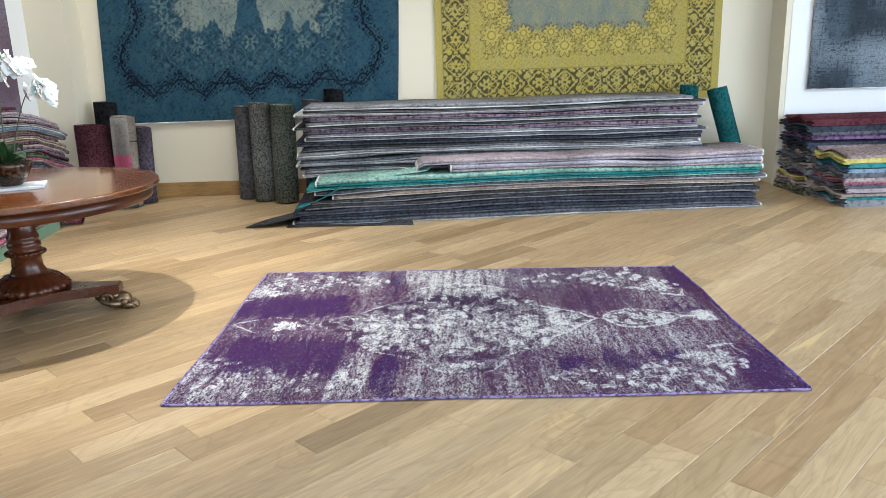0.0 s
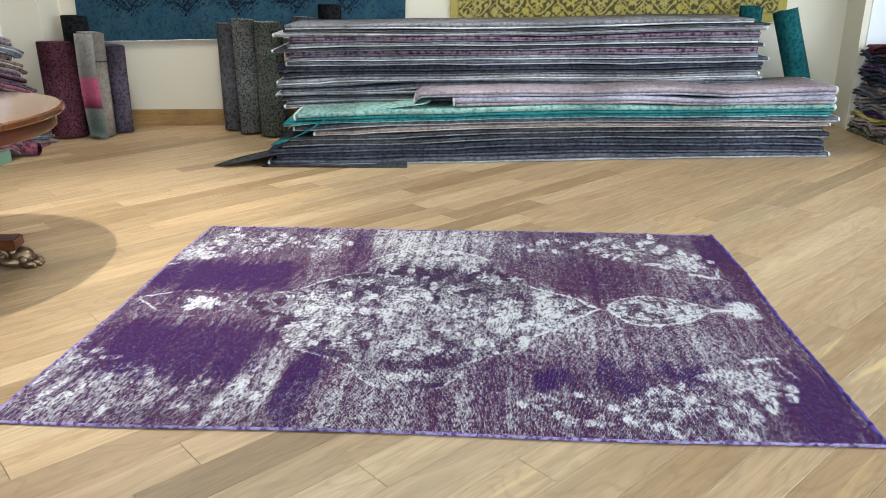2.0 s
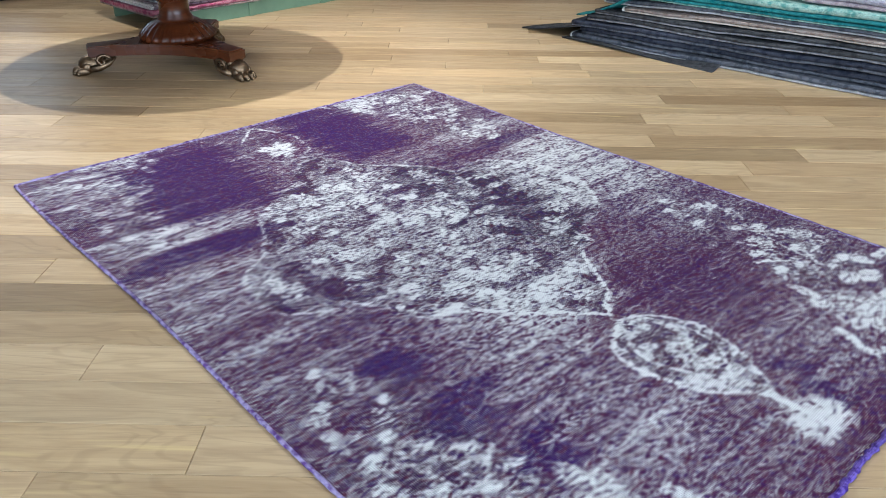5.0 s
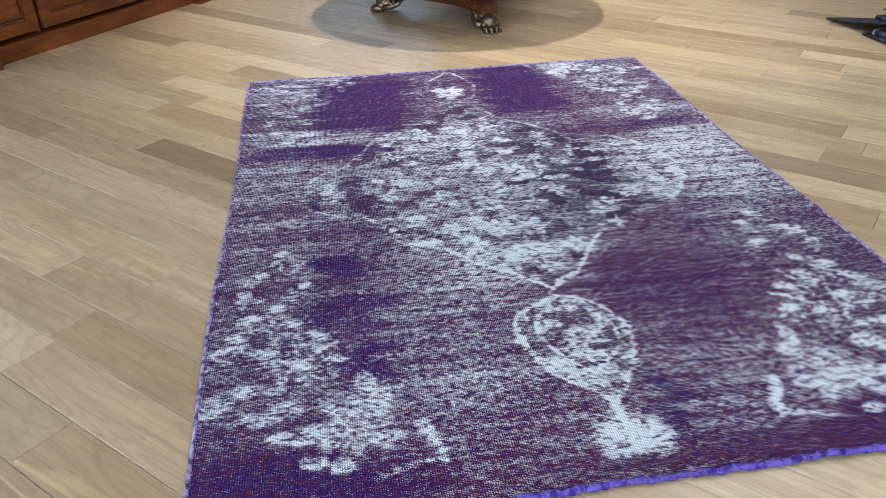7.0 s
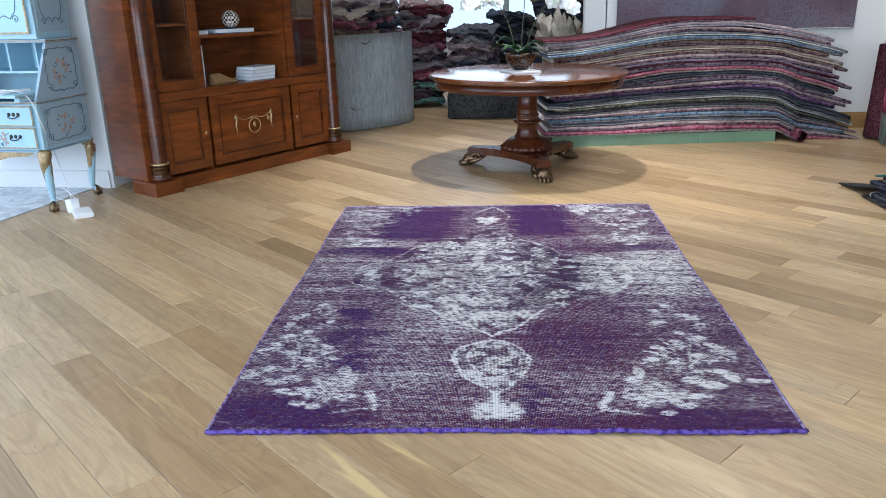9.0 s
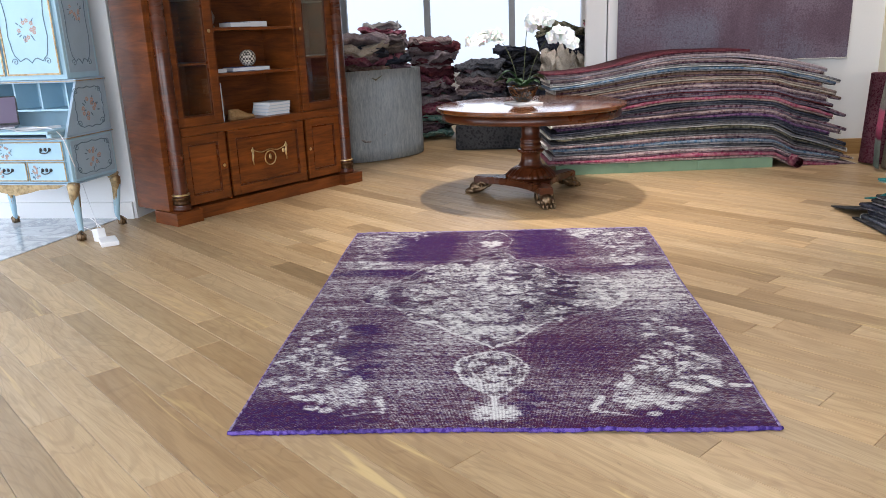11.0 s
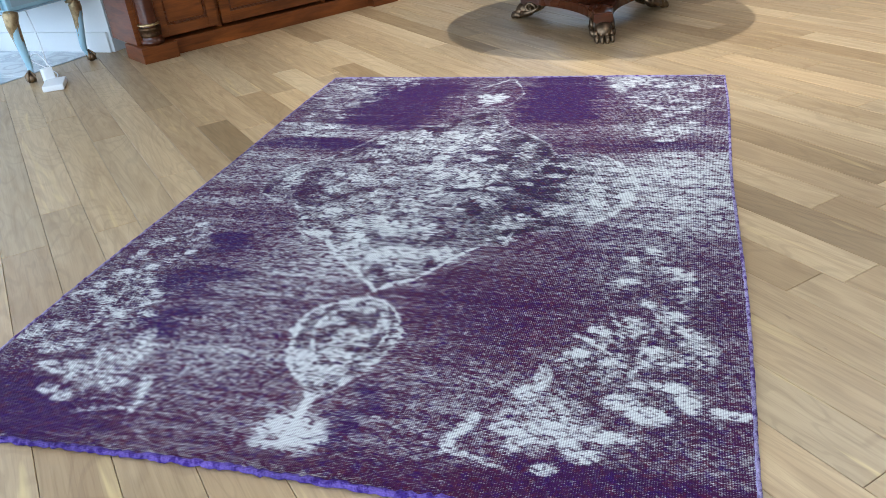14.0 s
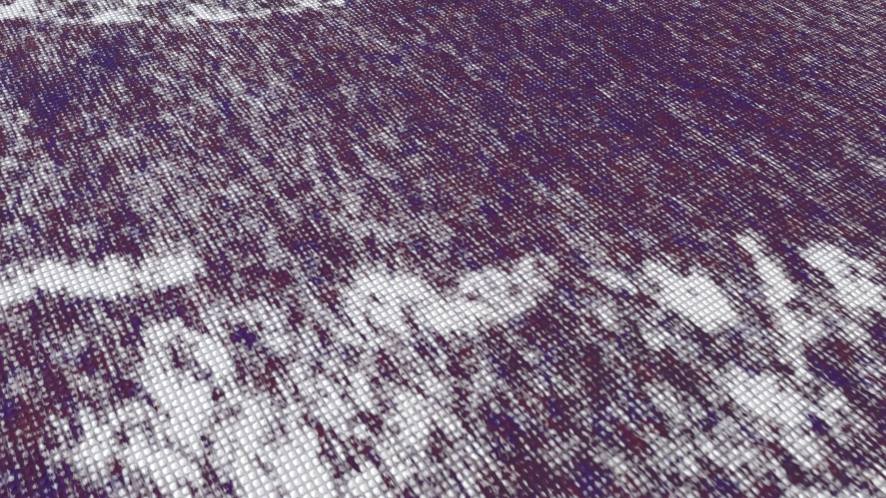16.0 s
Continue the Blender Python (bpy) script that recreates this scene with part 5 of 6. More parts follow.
class Pile:
    """Keeps the height of a pile along its length, so that each rug rests on the one below."""

    def __init__(self, m, x0, x1, z0, seed, droop=None):
        self.m, self.x0, self.x1, self.n = m, x0, x1, 160
        self.z = np.full(self.n, z0)
        self.rng = random.Random(seed)
        self.droop = droop
        self.xs = np.linspace(x0, x1, self.n)

    def add(self, kind, x0, x1, thick, depth, front, label, group, fringe=True, folds=1, wave=0.22):
        rg = self.rng
        ph, f1, f2 = rg.uniform(0, 6), rg.uniform(1.0, 2.0), rg.uniform(3.0, 6.0)
        wob = lambda x: 1 + wave * (0.6 * math.sin(f1 * x + ph) + 0.4 * math.sin(f2 * x + 2 * ph))
        base = np.array([self.z[max(0, i - 9):i + 10].max() for i in range(self.n)])
        dr = self.droop or (lambda x, z: z)
        z_at = lambda x: float(dr(x, np.interp(x, self.xs, base))) + 0.0015
        th = lambda x: max(0.008, thick * wob(x))
        top = lambda x: float(dr(x, np.interp(x, self.xs, base) + th(x)))
        real = lambda x: max(0.008, top(x) - z_at(x))
        fa, fb = rg.uniform(-0.02, 0.02), rg.uniform(0.5, 1.5)
        ob = folded_rug(x0, x1, depth, real, z_at, lambda x: front + fa + 0.018 * math.sin(fb * x + ph) + 0.006 * math.sin(9 * x + ph) + 0.004 * math.sin(23 * x + 3 * ph) + 0.003 * math.sin(51 * x + ph), WOOLS[kind], WOOLS[BACKS.get(kind, "backing")], WOOLS["white_fringe"] if fringe else None, folds)
        ob.matrix_world = self.m
        tagged(ob, label, "rug", group)
        inside = (self.xs >= x0 - 0.02) & (self.xs <= x1 + 0.02)
        ts = np.array([th(x) for x in self.xs])
        self.z = np.where(inside, base + ts + 0.001, self.z)
        # rugs above bridge the step at an end softly
        return ob


def words(kind):
    return {"white_fringe": "white", "pale_grey": "pale grey", "mid_grey": "mid grey", "rose_grey": "greyish rose"}.get(kind, kind)


# the long grey pile by the back wall
GREY_AT = Matrix.Translation((-1.54, 2.50, 0)) @ Matrix.Rotation(math.atan2(0.45, 4.30), 4, "Z")
G1 = "rugs in the long grey pile"
low = Pile(GREY_AT, -0.5, 4.6, 0.0, 5)
for kind, x0, x1, th, dp, fr in (
        ("slate", 0.0, 4.28, 0.046, 1.2, 0.0), ("navy", 0.05, 4.24, 0.05, 1.2, 0.01), ("navy", 0.0, 4.22, 0.045, 1.2, 0.01), ("charcoal", 0.10, 4.26, 0.04, 1.15, 0.02),
        ("charcoal", 0.16, 4.2, 0.035, 1.1, 0.03), ("taupe", 0.36, 4.24, 0.028, 1.1, 0.02), ("slate", 0.20, 4.32, 0.032, 1.1, 0.03), ("teal", 0.12, 4.25, 0.03, 1.05, 0.03), ("mint", 0.22, 4.28, 0.06, 1.0, 0.03)):
    low.add(kind, x0, x1, th, dp, fr, "folded " + words(kind) + " wool rug lying in a long pile", G1, fringe=kind in ("taupe", "mint", "slate"))
for kind, x0, x1, th, dp, fr in (("lilac", 1.42, 4.26, 0.058, 0.6, 0.05), ("mauve", 1.12, 4.28, 0.052, 0.6, 0.06)):
    low.add(kind, x0, x1, th, dp, fr, "folded " + words(kind) + " wool rug lying on the lower pile", G1)
high = Pile(GREY_AT, -0.2, 4.6, 0.372, 9)
for k, (kind, th) in enumerate((("mid_grey", 0.04), ("pale_grey", 0.022), ("charcoal", 0.03), ("pale_grey", 0.025), ("slate", 0.032), ("pale_grey", 0.022), ("mid_grey", 0.035), ("charcoal", 0.03), ("navy", 0.04), ("slate", 0.035), ("mid_grey", 0.03), ("plum", 0.04), ("charcoal", 0.028), ("mid_grey", 0.035), ("plum", 0.035), ("pale_grey", 0.03), ("charcoal", 0.02), ("mid_grey", 0.04))):
    high.add(kind, 0.0 + 0.16 * high.rng.random(), 3.86 + 0.10 * high.rng.random() - 0.006 * k, th, 0.80, 0.40 + 0.05 * high.rng.random(), "folded " + words(kind) + " wool rug stacked in a long pile", G1, fringe=k % 3 == 0, wave=0.28)
# filling layers that carry the upper pile stay hidden behind the lower one
# loose end of a dark rug in front, teal corner and mint end
def flat_flap(name, outline, z0, z1, material, label):
    """A thin piece lying or sagging: outline in plan, z0 at the first corner pair, z1 at the others."""
    bm = bmesh.new()
    n = 8
    rows = []
    (ax, ay), (bx, by), (cx, cy), (dx, dy) = outline
    for i in range(n + 1):
        f = i / n
        row = []
        for j in range(n + 1):
            g = j / n
            x = (ax * (1 - g) + bx * g) * (1 - f) + (dx * (1 - g) + cx * g) * f
            y = (ay * (1 - g) + by * g) * (1 - f) + (dy * (1 - g) + cy * g) * f
            row.append(bm.verts.new((x, y, z0 + (z1 - z0) * f ** 1.6 + 0.008 * math.sin(5 * g + 3 * f))))
        rows.append(row)
    for p, q in zip(rows, rows[1:]):
        for j in range(n):
            bm.faces.new((p[j], p[j + 1], q[j + 1], q[j]))
    bmesh.ops.recalc_face_normals(bm, faces=bm.faces[:])
    bmesh.ops.solidify(bm, geom=bm.faces[:], thickness=0.009)
    ob = part(name, bm, material, None, "", True)
    return tagged(ob, label, "rug", G1)


flat_flap("folded_rug", ((-1.97, 2.47), (-1.66, 3.2), (-1.30, 3.25), (-1.45, 2.50)), 0.014, 0.11, WOOLS["charcoal"], "dark grey rug end spilling onto the floor")
flat_flap("folded_rug", ((-1.6, 2.47), (-0.48, 2.49), (-0.5, 2.62), (-1.5, 2.62)), 0.012, 0.016, WOOLS["charcoal"], "charcoal rug edge lying flat on floor")
flat_flap("folded_rug", ((-1.52, 2.50), (-1.46, 2.86), (-1.05, 2.92), (-1.08, 2.56)), 0.17, 0.375, WOOLS["teal"], "teal rug corner hanging from the pile")
flat_flap("folded_rug", ((-1.34, 2.56), (-1.28, 2.95), (-0.30, 3.05), (-0.38, 2.66)), 0.375, 0.455, WOOLS["mint"], "mint green rug end draped over the pile")

# the pink and blue pile on its pallet by the west wall
PINK_AT = Matrix.Translation((-3.49, 0.50, 0)) @ Matrix.Rotation(math.atan2(2.10, -0.22), 4, "Z")


def sag(x, z):
    s = min(1.2, max(0.0, (x - 1.6) / 1.1))
    rise = min(1.0, max(0.0, x / 1.3))
    z = z * (0.86 + 0.14 * rise * rise * (3 - 2 * rise)) if z > 0.11 else z
    return z - 0.17 * s * s * min(1.0, max(0.0, z) / 0.4) - (0.09 * min(1.0, max(0, (x - 2.12) / 0.2)) * max(0.0, 1.15 - z) if z > 0.1 else 0)


pallet = thing("pallet", PINK_AT, "low green painted wooden pallet under the rug pile", "pallet")
part("front_board", box(0.0, 0.0, 0.0, 2.11, 0.02, 0.10, 0.004), GREEN_PAINT, pallet)
part("rear_board", box(0.0, 0.68, 0.0, 2.11, 0.70, 0.10, 0.004), GREEN_PAINT, pallet)
for k in range(3):
    part("batten", box(0.02 + 0.68 * k, -0.012, 0.0, 0.07 + 0.68 * k, -0.0005, 0.095, 0.003), GREEN_PAINT, pallet)
part("deck", box(0.0, 0.021, 0.085, 2.11, 0.679, 0.10, 0.002), GREEN_PAINT, pallet)
pink = Pile(PINK_AT, -0.3, 2.9, 0.102, 21, sag)
G2 = "rugs in the pink pile"
PINK_KINDS = ["pink", "rose_grey", "slate", "blue", "rose_grey", "charcoal", "olive", "mid_grey", "navy", "violet", "rose_grey", "plum", "navy", "pink", "plum", "violet_grey", "rose_grey", "brown", "taupe", "brown", "blue", "mid_grey", "rose_grey", "mauve", "burgundy"]
for k, kind in enumerate(PINK_KINDS):
    th = 0.065 if k == 0 else 0.030 + 0.014 * pink.rng.random()
    x1 = 2.84 + 0.10 * math.sin(k * 1.9) - 0.009 * k if k != len(PINK_KINDS) - 1 else 1.85
    pink.add(kind, -0.10 + 0.12 * pink.rng.random(), x1, th, 0.75 - 0.008 * k, 0.0 + 0.004 * k, "folded " + words(kind) + " wool rug stacked on a pallet", G2, fringe=k % 3 == 1, wave=0.24)

# the mixed stacks by the pillar, their folded ends towards the room
G3 = "rugs in the stack by the pillar"


def end_stack(m, layers, length, seed, group):
    rg = random.Random(seed)
    z = 0.0
    for kind, th in layers:
        ph = rg.uniform(0, 6)
        back = rg.uniform(-0.03, 0.03)
        bm = bmesh.new()
        n, rows = 12, []
        for i in range(n + 1):
            y = 0.62 * i / n
            lift = 0.014 * math.sin(14 * y + ph) + 0.008 * math.sin(25 * y)
            rows.append([bm.verts.new((x + (back + 0.012 * math.sin(17 * y + ph) if x < 0.2 else 0), y, max(0.0, z + zz + (lift if x < 0.35 else lift * 0.3) * (0 if z == 0 and zz == 0 else 1)))) for x, zz in ((0.0, 0.0), (0.3, 0.0), (length, 0.0), (length, th), (0.3, th), (0.006, th), (-0.012, th * 0.72), (0.02, th * 0.5), (-0.012, th * 0.28))])
        for p, q in zip(rows, rows[1:]):
            for k in range(9):
                bm.faces.new((p[k], q[k], q[(k + 1) % 9], p[(k + 1) % 9]))
        bm.faces.new(rows[0])
        bm.faces.new(rows[-1][::-1])
        bmesh.ops.recalc_face_normals(bm, faces=bm.faces[:])
        ob = part("folded_rug", bm, WOOLS[kind])
        ob.matrix_world = m
        tagged(ob, "folded " + words(kind) + " rug stacked beside the pillar", "rug", group)
        z += th + 0.0015
    return z


end_stack(pose(3.42, 2.84, 0, 0, 0, 3), [("mid_grey", 0.05), ("teal", 0.035), ("taupe", 0.04), ("mauve", 0.035), ("slate", 0.035), ("pink", 0.035), ("rose_grey", 0.04), ("slate", 0.04), ("blue", 0.035), ("teal", 0.045), ("yellow", 0.05), ("backing", 0.03)], 1.6, 3, G3)
end_stack(pose(3.33, 3.42, 0, 0, 0, 3), [("olive", 0.08), ("rose_grey", 0.05), ("yellow", 0.04), ("violet", 0.05), ("mid_grey", 0.05), ("taupe", 0.05), ("slate", 0.05), ("backing", 0.05), ("slate", 0.05), ("navy", 0.05), ("violet", 0.05), ("slate", 0.05), ("navy", 0.05), ("burgundy", 0.06)], 1.6, 4, G3)

# ---- rolled rugs standing on end ----


def standing_roll(x, y, radius, height, lean, turn, kind, label, group, turns=4):
    """A rug rolled up and stood on end, its spiral open at the top."""
    bm = bmesh.new()
    n = 20 * turns
    pts = []
    for i in range(n + 1):
        f = i / n
        a = 2 * math.pi * turns * f
        r = radius * (0.18 + 0.82 * f)
        pts.append((r * math.cos(a), r * math.sin(a) * 0.94))
    rg = random.Random(kind + str(x))
    zs = [0.0, height * 0.3, height * 0.62, height]
    rows = [[bm.verts.new((px * (1 + 0.02 * math.sin(3 * z + i)), py, z + (0.01 * math.sin(i * 0.3) if z == height else 0))) for i, (px, py) in enumerate(pts)] for z in zs]
    for p, q in zip(rows, rows[1:]):
        for i in range(n):
            bm.faces.new((p[i], p[i + 1], q[i + 1], q[i]))
    bmesh.ops.solidify(bm, geom=bm.faces[:], thickness=min(0.01, radius * 0.82 / turns * 0.7))
    ob = part("rolled_rug", bm, WOOLS[kind], None, "", True)
    ob.matrix_world = pose(x, y, 0.002, 0, 0, turn) @ pose(0, 0, math.sin(radians(abs(lean))) * radius, lean)
    if kind == "cream":
        part("tie_cord", tube([((radius + 0.004) * math.cos(a), (radius * 0.94 + 0.004) * math.sin(a), height * 0.72) for a in (2 * math.pi * i / 24 for i in range(25))], 0.004, 5), WOOLS["charcoal"], ob, "dark cord tied round the roll", True)
    return tagged(ob, label, "rug roll", group)


G4 = "rugs rolled up and stood on end"
standing_roll(-2.36, 3.95, 0.09, 0.97, -3, 0, "mid_grey", "grey rolled rug leaning on the wall", G4)
standing_roll(-2.13, 3.80, 0.115, 1.01, -4, 10, "speckled_grey", "patterned grey rolled rug standing on end", G4)
standing_roll(-1.88, 3.70, 0.135, 0.99, -3, -6, "speckled_green", "mottled green-grey rolled rug standing on end", G4)
standing_roll(-1.60, 3.86, 0.115, 1.02, -5, 5, "mid_grey", "dark grey rolled rug standing on end", G4)
standing_roll(-1.40, 4.05, 0.11, 1.12, -2, 0, "charcoal", "black rolled rug standing behind the others", G4)
standing_roll(-3.80, 3.60, 0.17, 0.84, -3, 30, "speckled_red", "burgundy rolled rug standing by the wall", G4)
standing_roll(-3.80, 3.95, 0.12, 1.05, -2, 20, "charcoal", "charcoal rolled rug standing in the corner", G4)
standing_roll(-3.49, 3.62, 0.12, 0.92, -4, 10, "cream", "cream patterned rolled rug tied with cord", G4)
standing_roll(-3.40, 3.83, 0.10, 0.79, -4, 0, "violet_grey", "grey violet rolled rug standing on end", G4)
standing_roll(2.32, 4.10, 0.10, 1.06, -3, -20, "teal", "teal rolled rug standing behind the pile", G4)
standing_roll(2.90, 4.02, 0.12, 1.04, -17, 80, "teal", "teal rolled rug leaning against the wall", G4)
curl = standing_roll(0, 0, 0.062, 0.55, 0, 0, "pink", "pink rug end curled up on the floor beside the pile", G4, 3)
curl.matrix_world = pose(-3.60, 2.80, 0.064, 0, -90, 4)
flap = bmesh.new()
rows = []
for i in range(13):
    f = i / 12
    rows.append([flap.verts.new((-3.45 + 0.19 * (g - 0.5) + 0.03 * f, 3.48 - 0.03 * math.sin(3 * f) - 0.05 * f + 0.02 * math.cos(4 * g), 0.93 - 0.90 * f)) for g in (0, 0.25, 0.5, 0.75, 1)])
for p, q in zip(rows, rows[1:]):
    for j in range(4):
        flap.faces.new((p[j], p[j + 1], q[j + 1], q[j]))
bmesh.ops.solidify(flap, geom=flap.faces[:], thickness=0.008)


def striped():
    n = Nodes("pink_patched_wool", 0.95, 0, 0.1)
    c = n.coords()
    sep = n.t.nodes.new("ShaderNodeSeparateXYZ")
    n.put(sep.inputs[0], c)
    col = n.ramp(sep.outputs[2], (0.0, (0.13, 0.17, 0.15)), (0.28, (0.24, 0.28, 0.25)), (0.30, (0.20, 0.03, 0.07)), (0.40, (0.62, 0.14, 0.25)), (0.55, (0.62, 0.16, 0.27)), (0.57, (0.30, 0.29, 0.27)), (0.9, (0.42, 0.40, 0.36)))
    n.bump(n.noise(c, 150, 3), 0.5, 0.004)
    return n.done(n.mix(n.ramp(n.noise(c, 30, 5, 0.7), (0.5, 0.0), (0.7, 0.6)), col, (0.12, 0.11, 0.11)))


tagged(part("hanging_rug", flap, striped(), None, "", True), "pink and grey patchwork rug draped over a roll", "rug")

# ---- rugs on the walls ----


def lattice(x, y, sx, sy, seed):
    """Scrolling vines and blossoms repeated every sx by sy."""
    wx = x + 0.016 * (smooth_noise(x, y, 0.06, 0.06, seed) - 0.5)
    wy = y + 0.016 * (smooth_noise(x, y, 0.06, 0.06, seed + 1) - 0.5)
    u, v = (wx / sx) % 1 - 0.5, (wy / sy) % 1 - 0.5
    r = np.hypot(u * sx, v * sy)
    a = np.arctan2(v * sy, u * sx)
    small = min(sx, sy)
    rose = soft(r - small * 0.17 * (1 + 0.35 * np.cos(6 * a)), small * 0.05)
    hole = soft(r - small * 0.06, small * 0.03)
    vine = soft(np.abs(r - small * 0.36 * (1 + 0.10 * np.cos(4 * a))) - small * 0.022, small * 0.03)
    leaf = soft(np.hypot((np.abs(u) - 0.5) * sx, (np.abs(v) - 0.28) * sy) - small * 0.11 * (1 + 0.4 * np.cos(5 * a)), small * 0.04)
    bud = soft(np.hypot((np.abs(u) - 0.27) * sx, (np.abs(v) - 0.44) * sy) - small * 0.075, small * 0.03)
    return np.clip(np.maximum.reduce([rose - hole, vine, leaf, bud]), 0, 1)


def wall_rug(name, m, width, height, step, pattern, material, label, shear=0.0):
    """A rug hung flat: a sheet with thickness, its pattern by position from its lower left corner."""
    ob = thing(name, m, label, "wall rug")

    def place(u, v):
        x, z = width * u, height * v
        return x + 0.004 * np.sin(5 * v) + shear * z, -0.024 - 0.006 * np.sin(4.3 * u + 1) * (1 - v) - 0.003 * np.sin(17 * u), z
    grid = grid_mesh("woven_face", place, int(width / step), int(height / step), lambda x, y, z: pattern(x - shear * z, z), material, ob)
    part("backing", box(0.004 + shear * height, -0.008, 0.004, width - 0.004, -0.002, height - 0.004), WOOLS["cream"], ob)
    part("end_fringe", tube([(width * i / 30, -0.025 - 0.006 * math.sin(4.3 * i / 30 + 1), -0.004 + 0.002 * math.sin(i * 2.1)) for i in range(31)], 0.006, 6), WOOLS["white_fringe"], ob, "white fringe", True)
    return ob


def wall_rug_material(name, ground, field, motif, dark, faded):
    n = Nodes(name, 0.95, 0, 0.1)
    c = n.coords()
    fade = n.noise(n.coords((3, 1, 1.2)), 2.2, 5, 0.6)
    col = n.mix(n.attribute("field"), ground, field)
    col = n.mix(n.ramp(fade, (0.35, 0.0), (0.75, 0.7)), col, faded)
    col = n.mix(n.attribute("motif"), col, motif)
    col = n.mix(n.attribute("dark"), col, dark)
    fine = n.noise(n.coords((40, 1, 260)), 1.0, 3, 0.6)
    fine2 = n.noise(n.coords((260, 1, 40)), 1.0, 3, 0.6)
    col = n.hsv(col, 0.5, 1.0, n.ramp(n.mix(0.5, fine, fine2), (0.30, 0.50), (0.70, 1.50)))
    n.bump(n.noise(c, 220, 3), 0.5, 0.003)
    return n.done(col)


def blue_pattern(x, z):
    W = 3.13
    cx = x - W / 2
    wob = 0.03 * (smooth_noise(x, z, 0.12, 0.12, 2) - 0.5)
    X, Z = cx + wob, z + wob
    edge = np.minimum(W / 2 - np.abs(X), Z)
    side = W / 2 - np.abs(X)
    # pale field: a stepped lower edge with blue palmettes that rise into it
    peak = lambda c, half, rise: rise * np.clip(1 - np.abs(np.abs(X) - c) / half, 0, 1)
    low = 0.90 + peak(0.0, 0.16, 0.75) + peak(0.40, 0.11, 0.17) + peak(0.62, 0.08, 0.10) + 0.03 * np.sign(np.sin(X * 34)) + 0.05 * (smooth_noise(x, z, 0.03, 0.03, 16) - 0.5)
    field = soft(low - Z, 0.02) * soft(np.abs(X) - 0.74 - 0.05 * np.sin(Z * 23), 0.03)
    field = np.clip(field * (0.75 + 0.4 * smooth_noise(x, z, 0.12, 0.12, 6)), 0, 1)
    motif = lattice(X, Z, 0.30, 0.27, 31) * soft(np.abs(edge - 0.75) - 0.22, 0.1) * 0.22
    for cx, cz, r in ((0.0, 0.80, 0.09), (0.27, 0.80, 0.07), (0.56, 0.78, 0.08), (0.86, 1.02, 0.12), (0.92, 1.20, 0.10), (0.78, 0.90, 0.07)):
        a = np.arctan2(Z - cz, np.abs(X) - cx)
        d = np.hypot(np.abs(X) - cx, Z - cz)
        motif = np.maximum(motif, 0.62 * soft(d - r * (0.62 + 0.38 * np.cos(7 * a)), 0.015) * (d > r * 0.2))
    # dark vine arches in the border
    arch = np.abs(((X + 0.26) / 0.52) % 1 - 0.5) * 2
    line = 0.30 + 0.16 * arch
    vine = np.zeros_like(x)
    for off, k in ((0.0, 11.0), (0.03, 17.0), (-0.035, 13.0)):
        vine = np.maximum(vine, soft(np.abs(Z - line - off - 0.025 * np.sin(X * k * 2.3)) - 0.008, 0.012))
    vine = np.maximum(vine, lattice(X, Z, 0.13, 0.125, 5) * soft(np.abs(Z - line) - 0.10, 0.05))
    vine *= soft(0.25 - side, 0.1)
    sl = 0.30 + 0.10 * np.sin(Z * 7)
    vside = np.maximum(soft(np.abs(side - sl) - 0.008, 0.012), lattice(X, Z, 0.15, 0.155, 8) * soft(np.abs(side - sl) - 0.085, 0.05)) * soft(0.45 - Z, 0.1)
    dark = np.clip(1.5 * np.maximum(vine, vside), 0, 1) * (0.85 + 0.4 * smooth_noise(x, z, 0.3, 0.3, 12))
    dark = np.maximum(dark, 0.35 * (smooth_noise(x, z, 0.02, 0.02, 14) > 0.72) + 0.4 * lattice(X, Z, 0.22, 0.2, 70) * soft(np.abs(edge - 0.72) - 0.2, 0.1))
    dark = np.maximum(dark, 0.6 * lattice(X, Z, 0.2, 0.2, 50) * soft(np.hypot(X / 0.8, (Z - 1.35)) - 0.17, 0.1))
    return {"field": field, "motif": motif, "dark": dark}


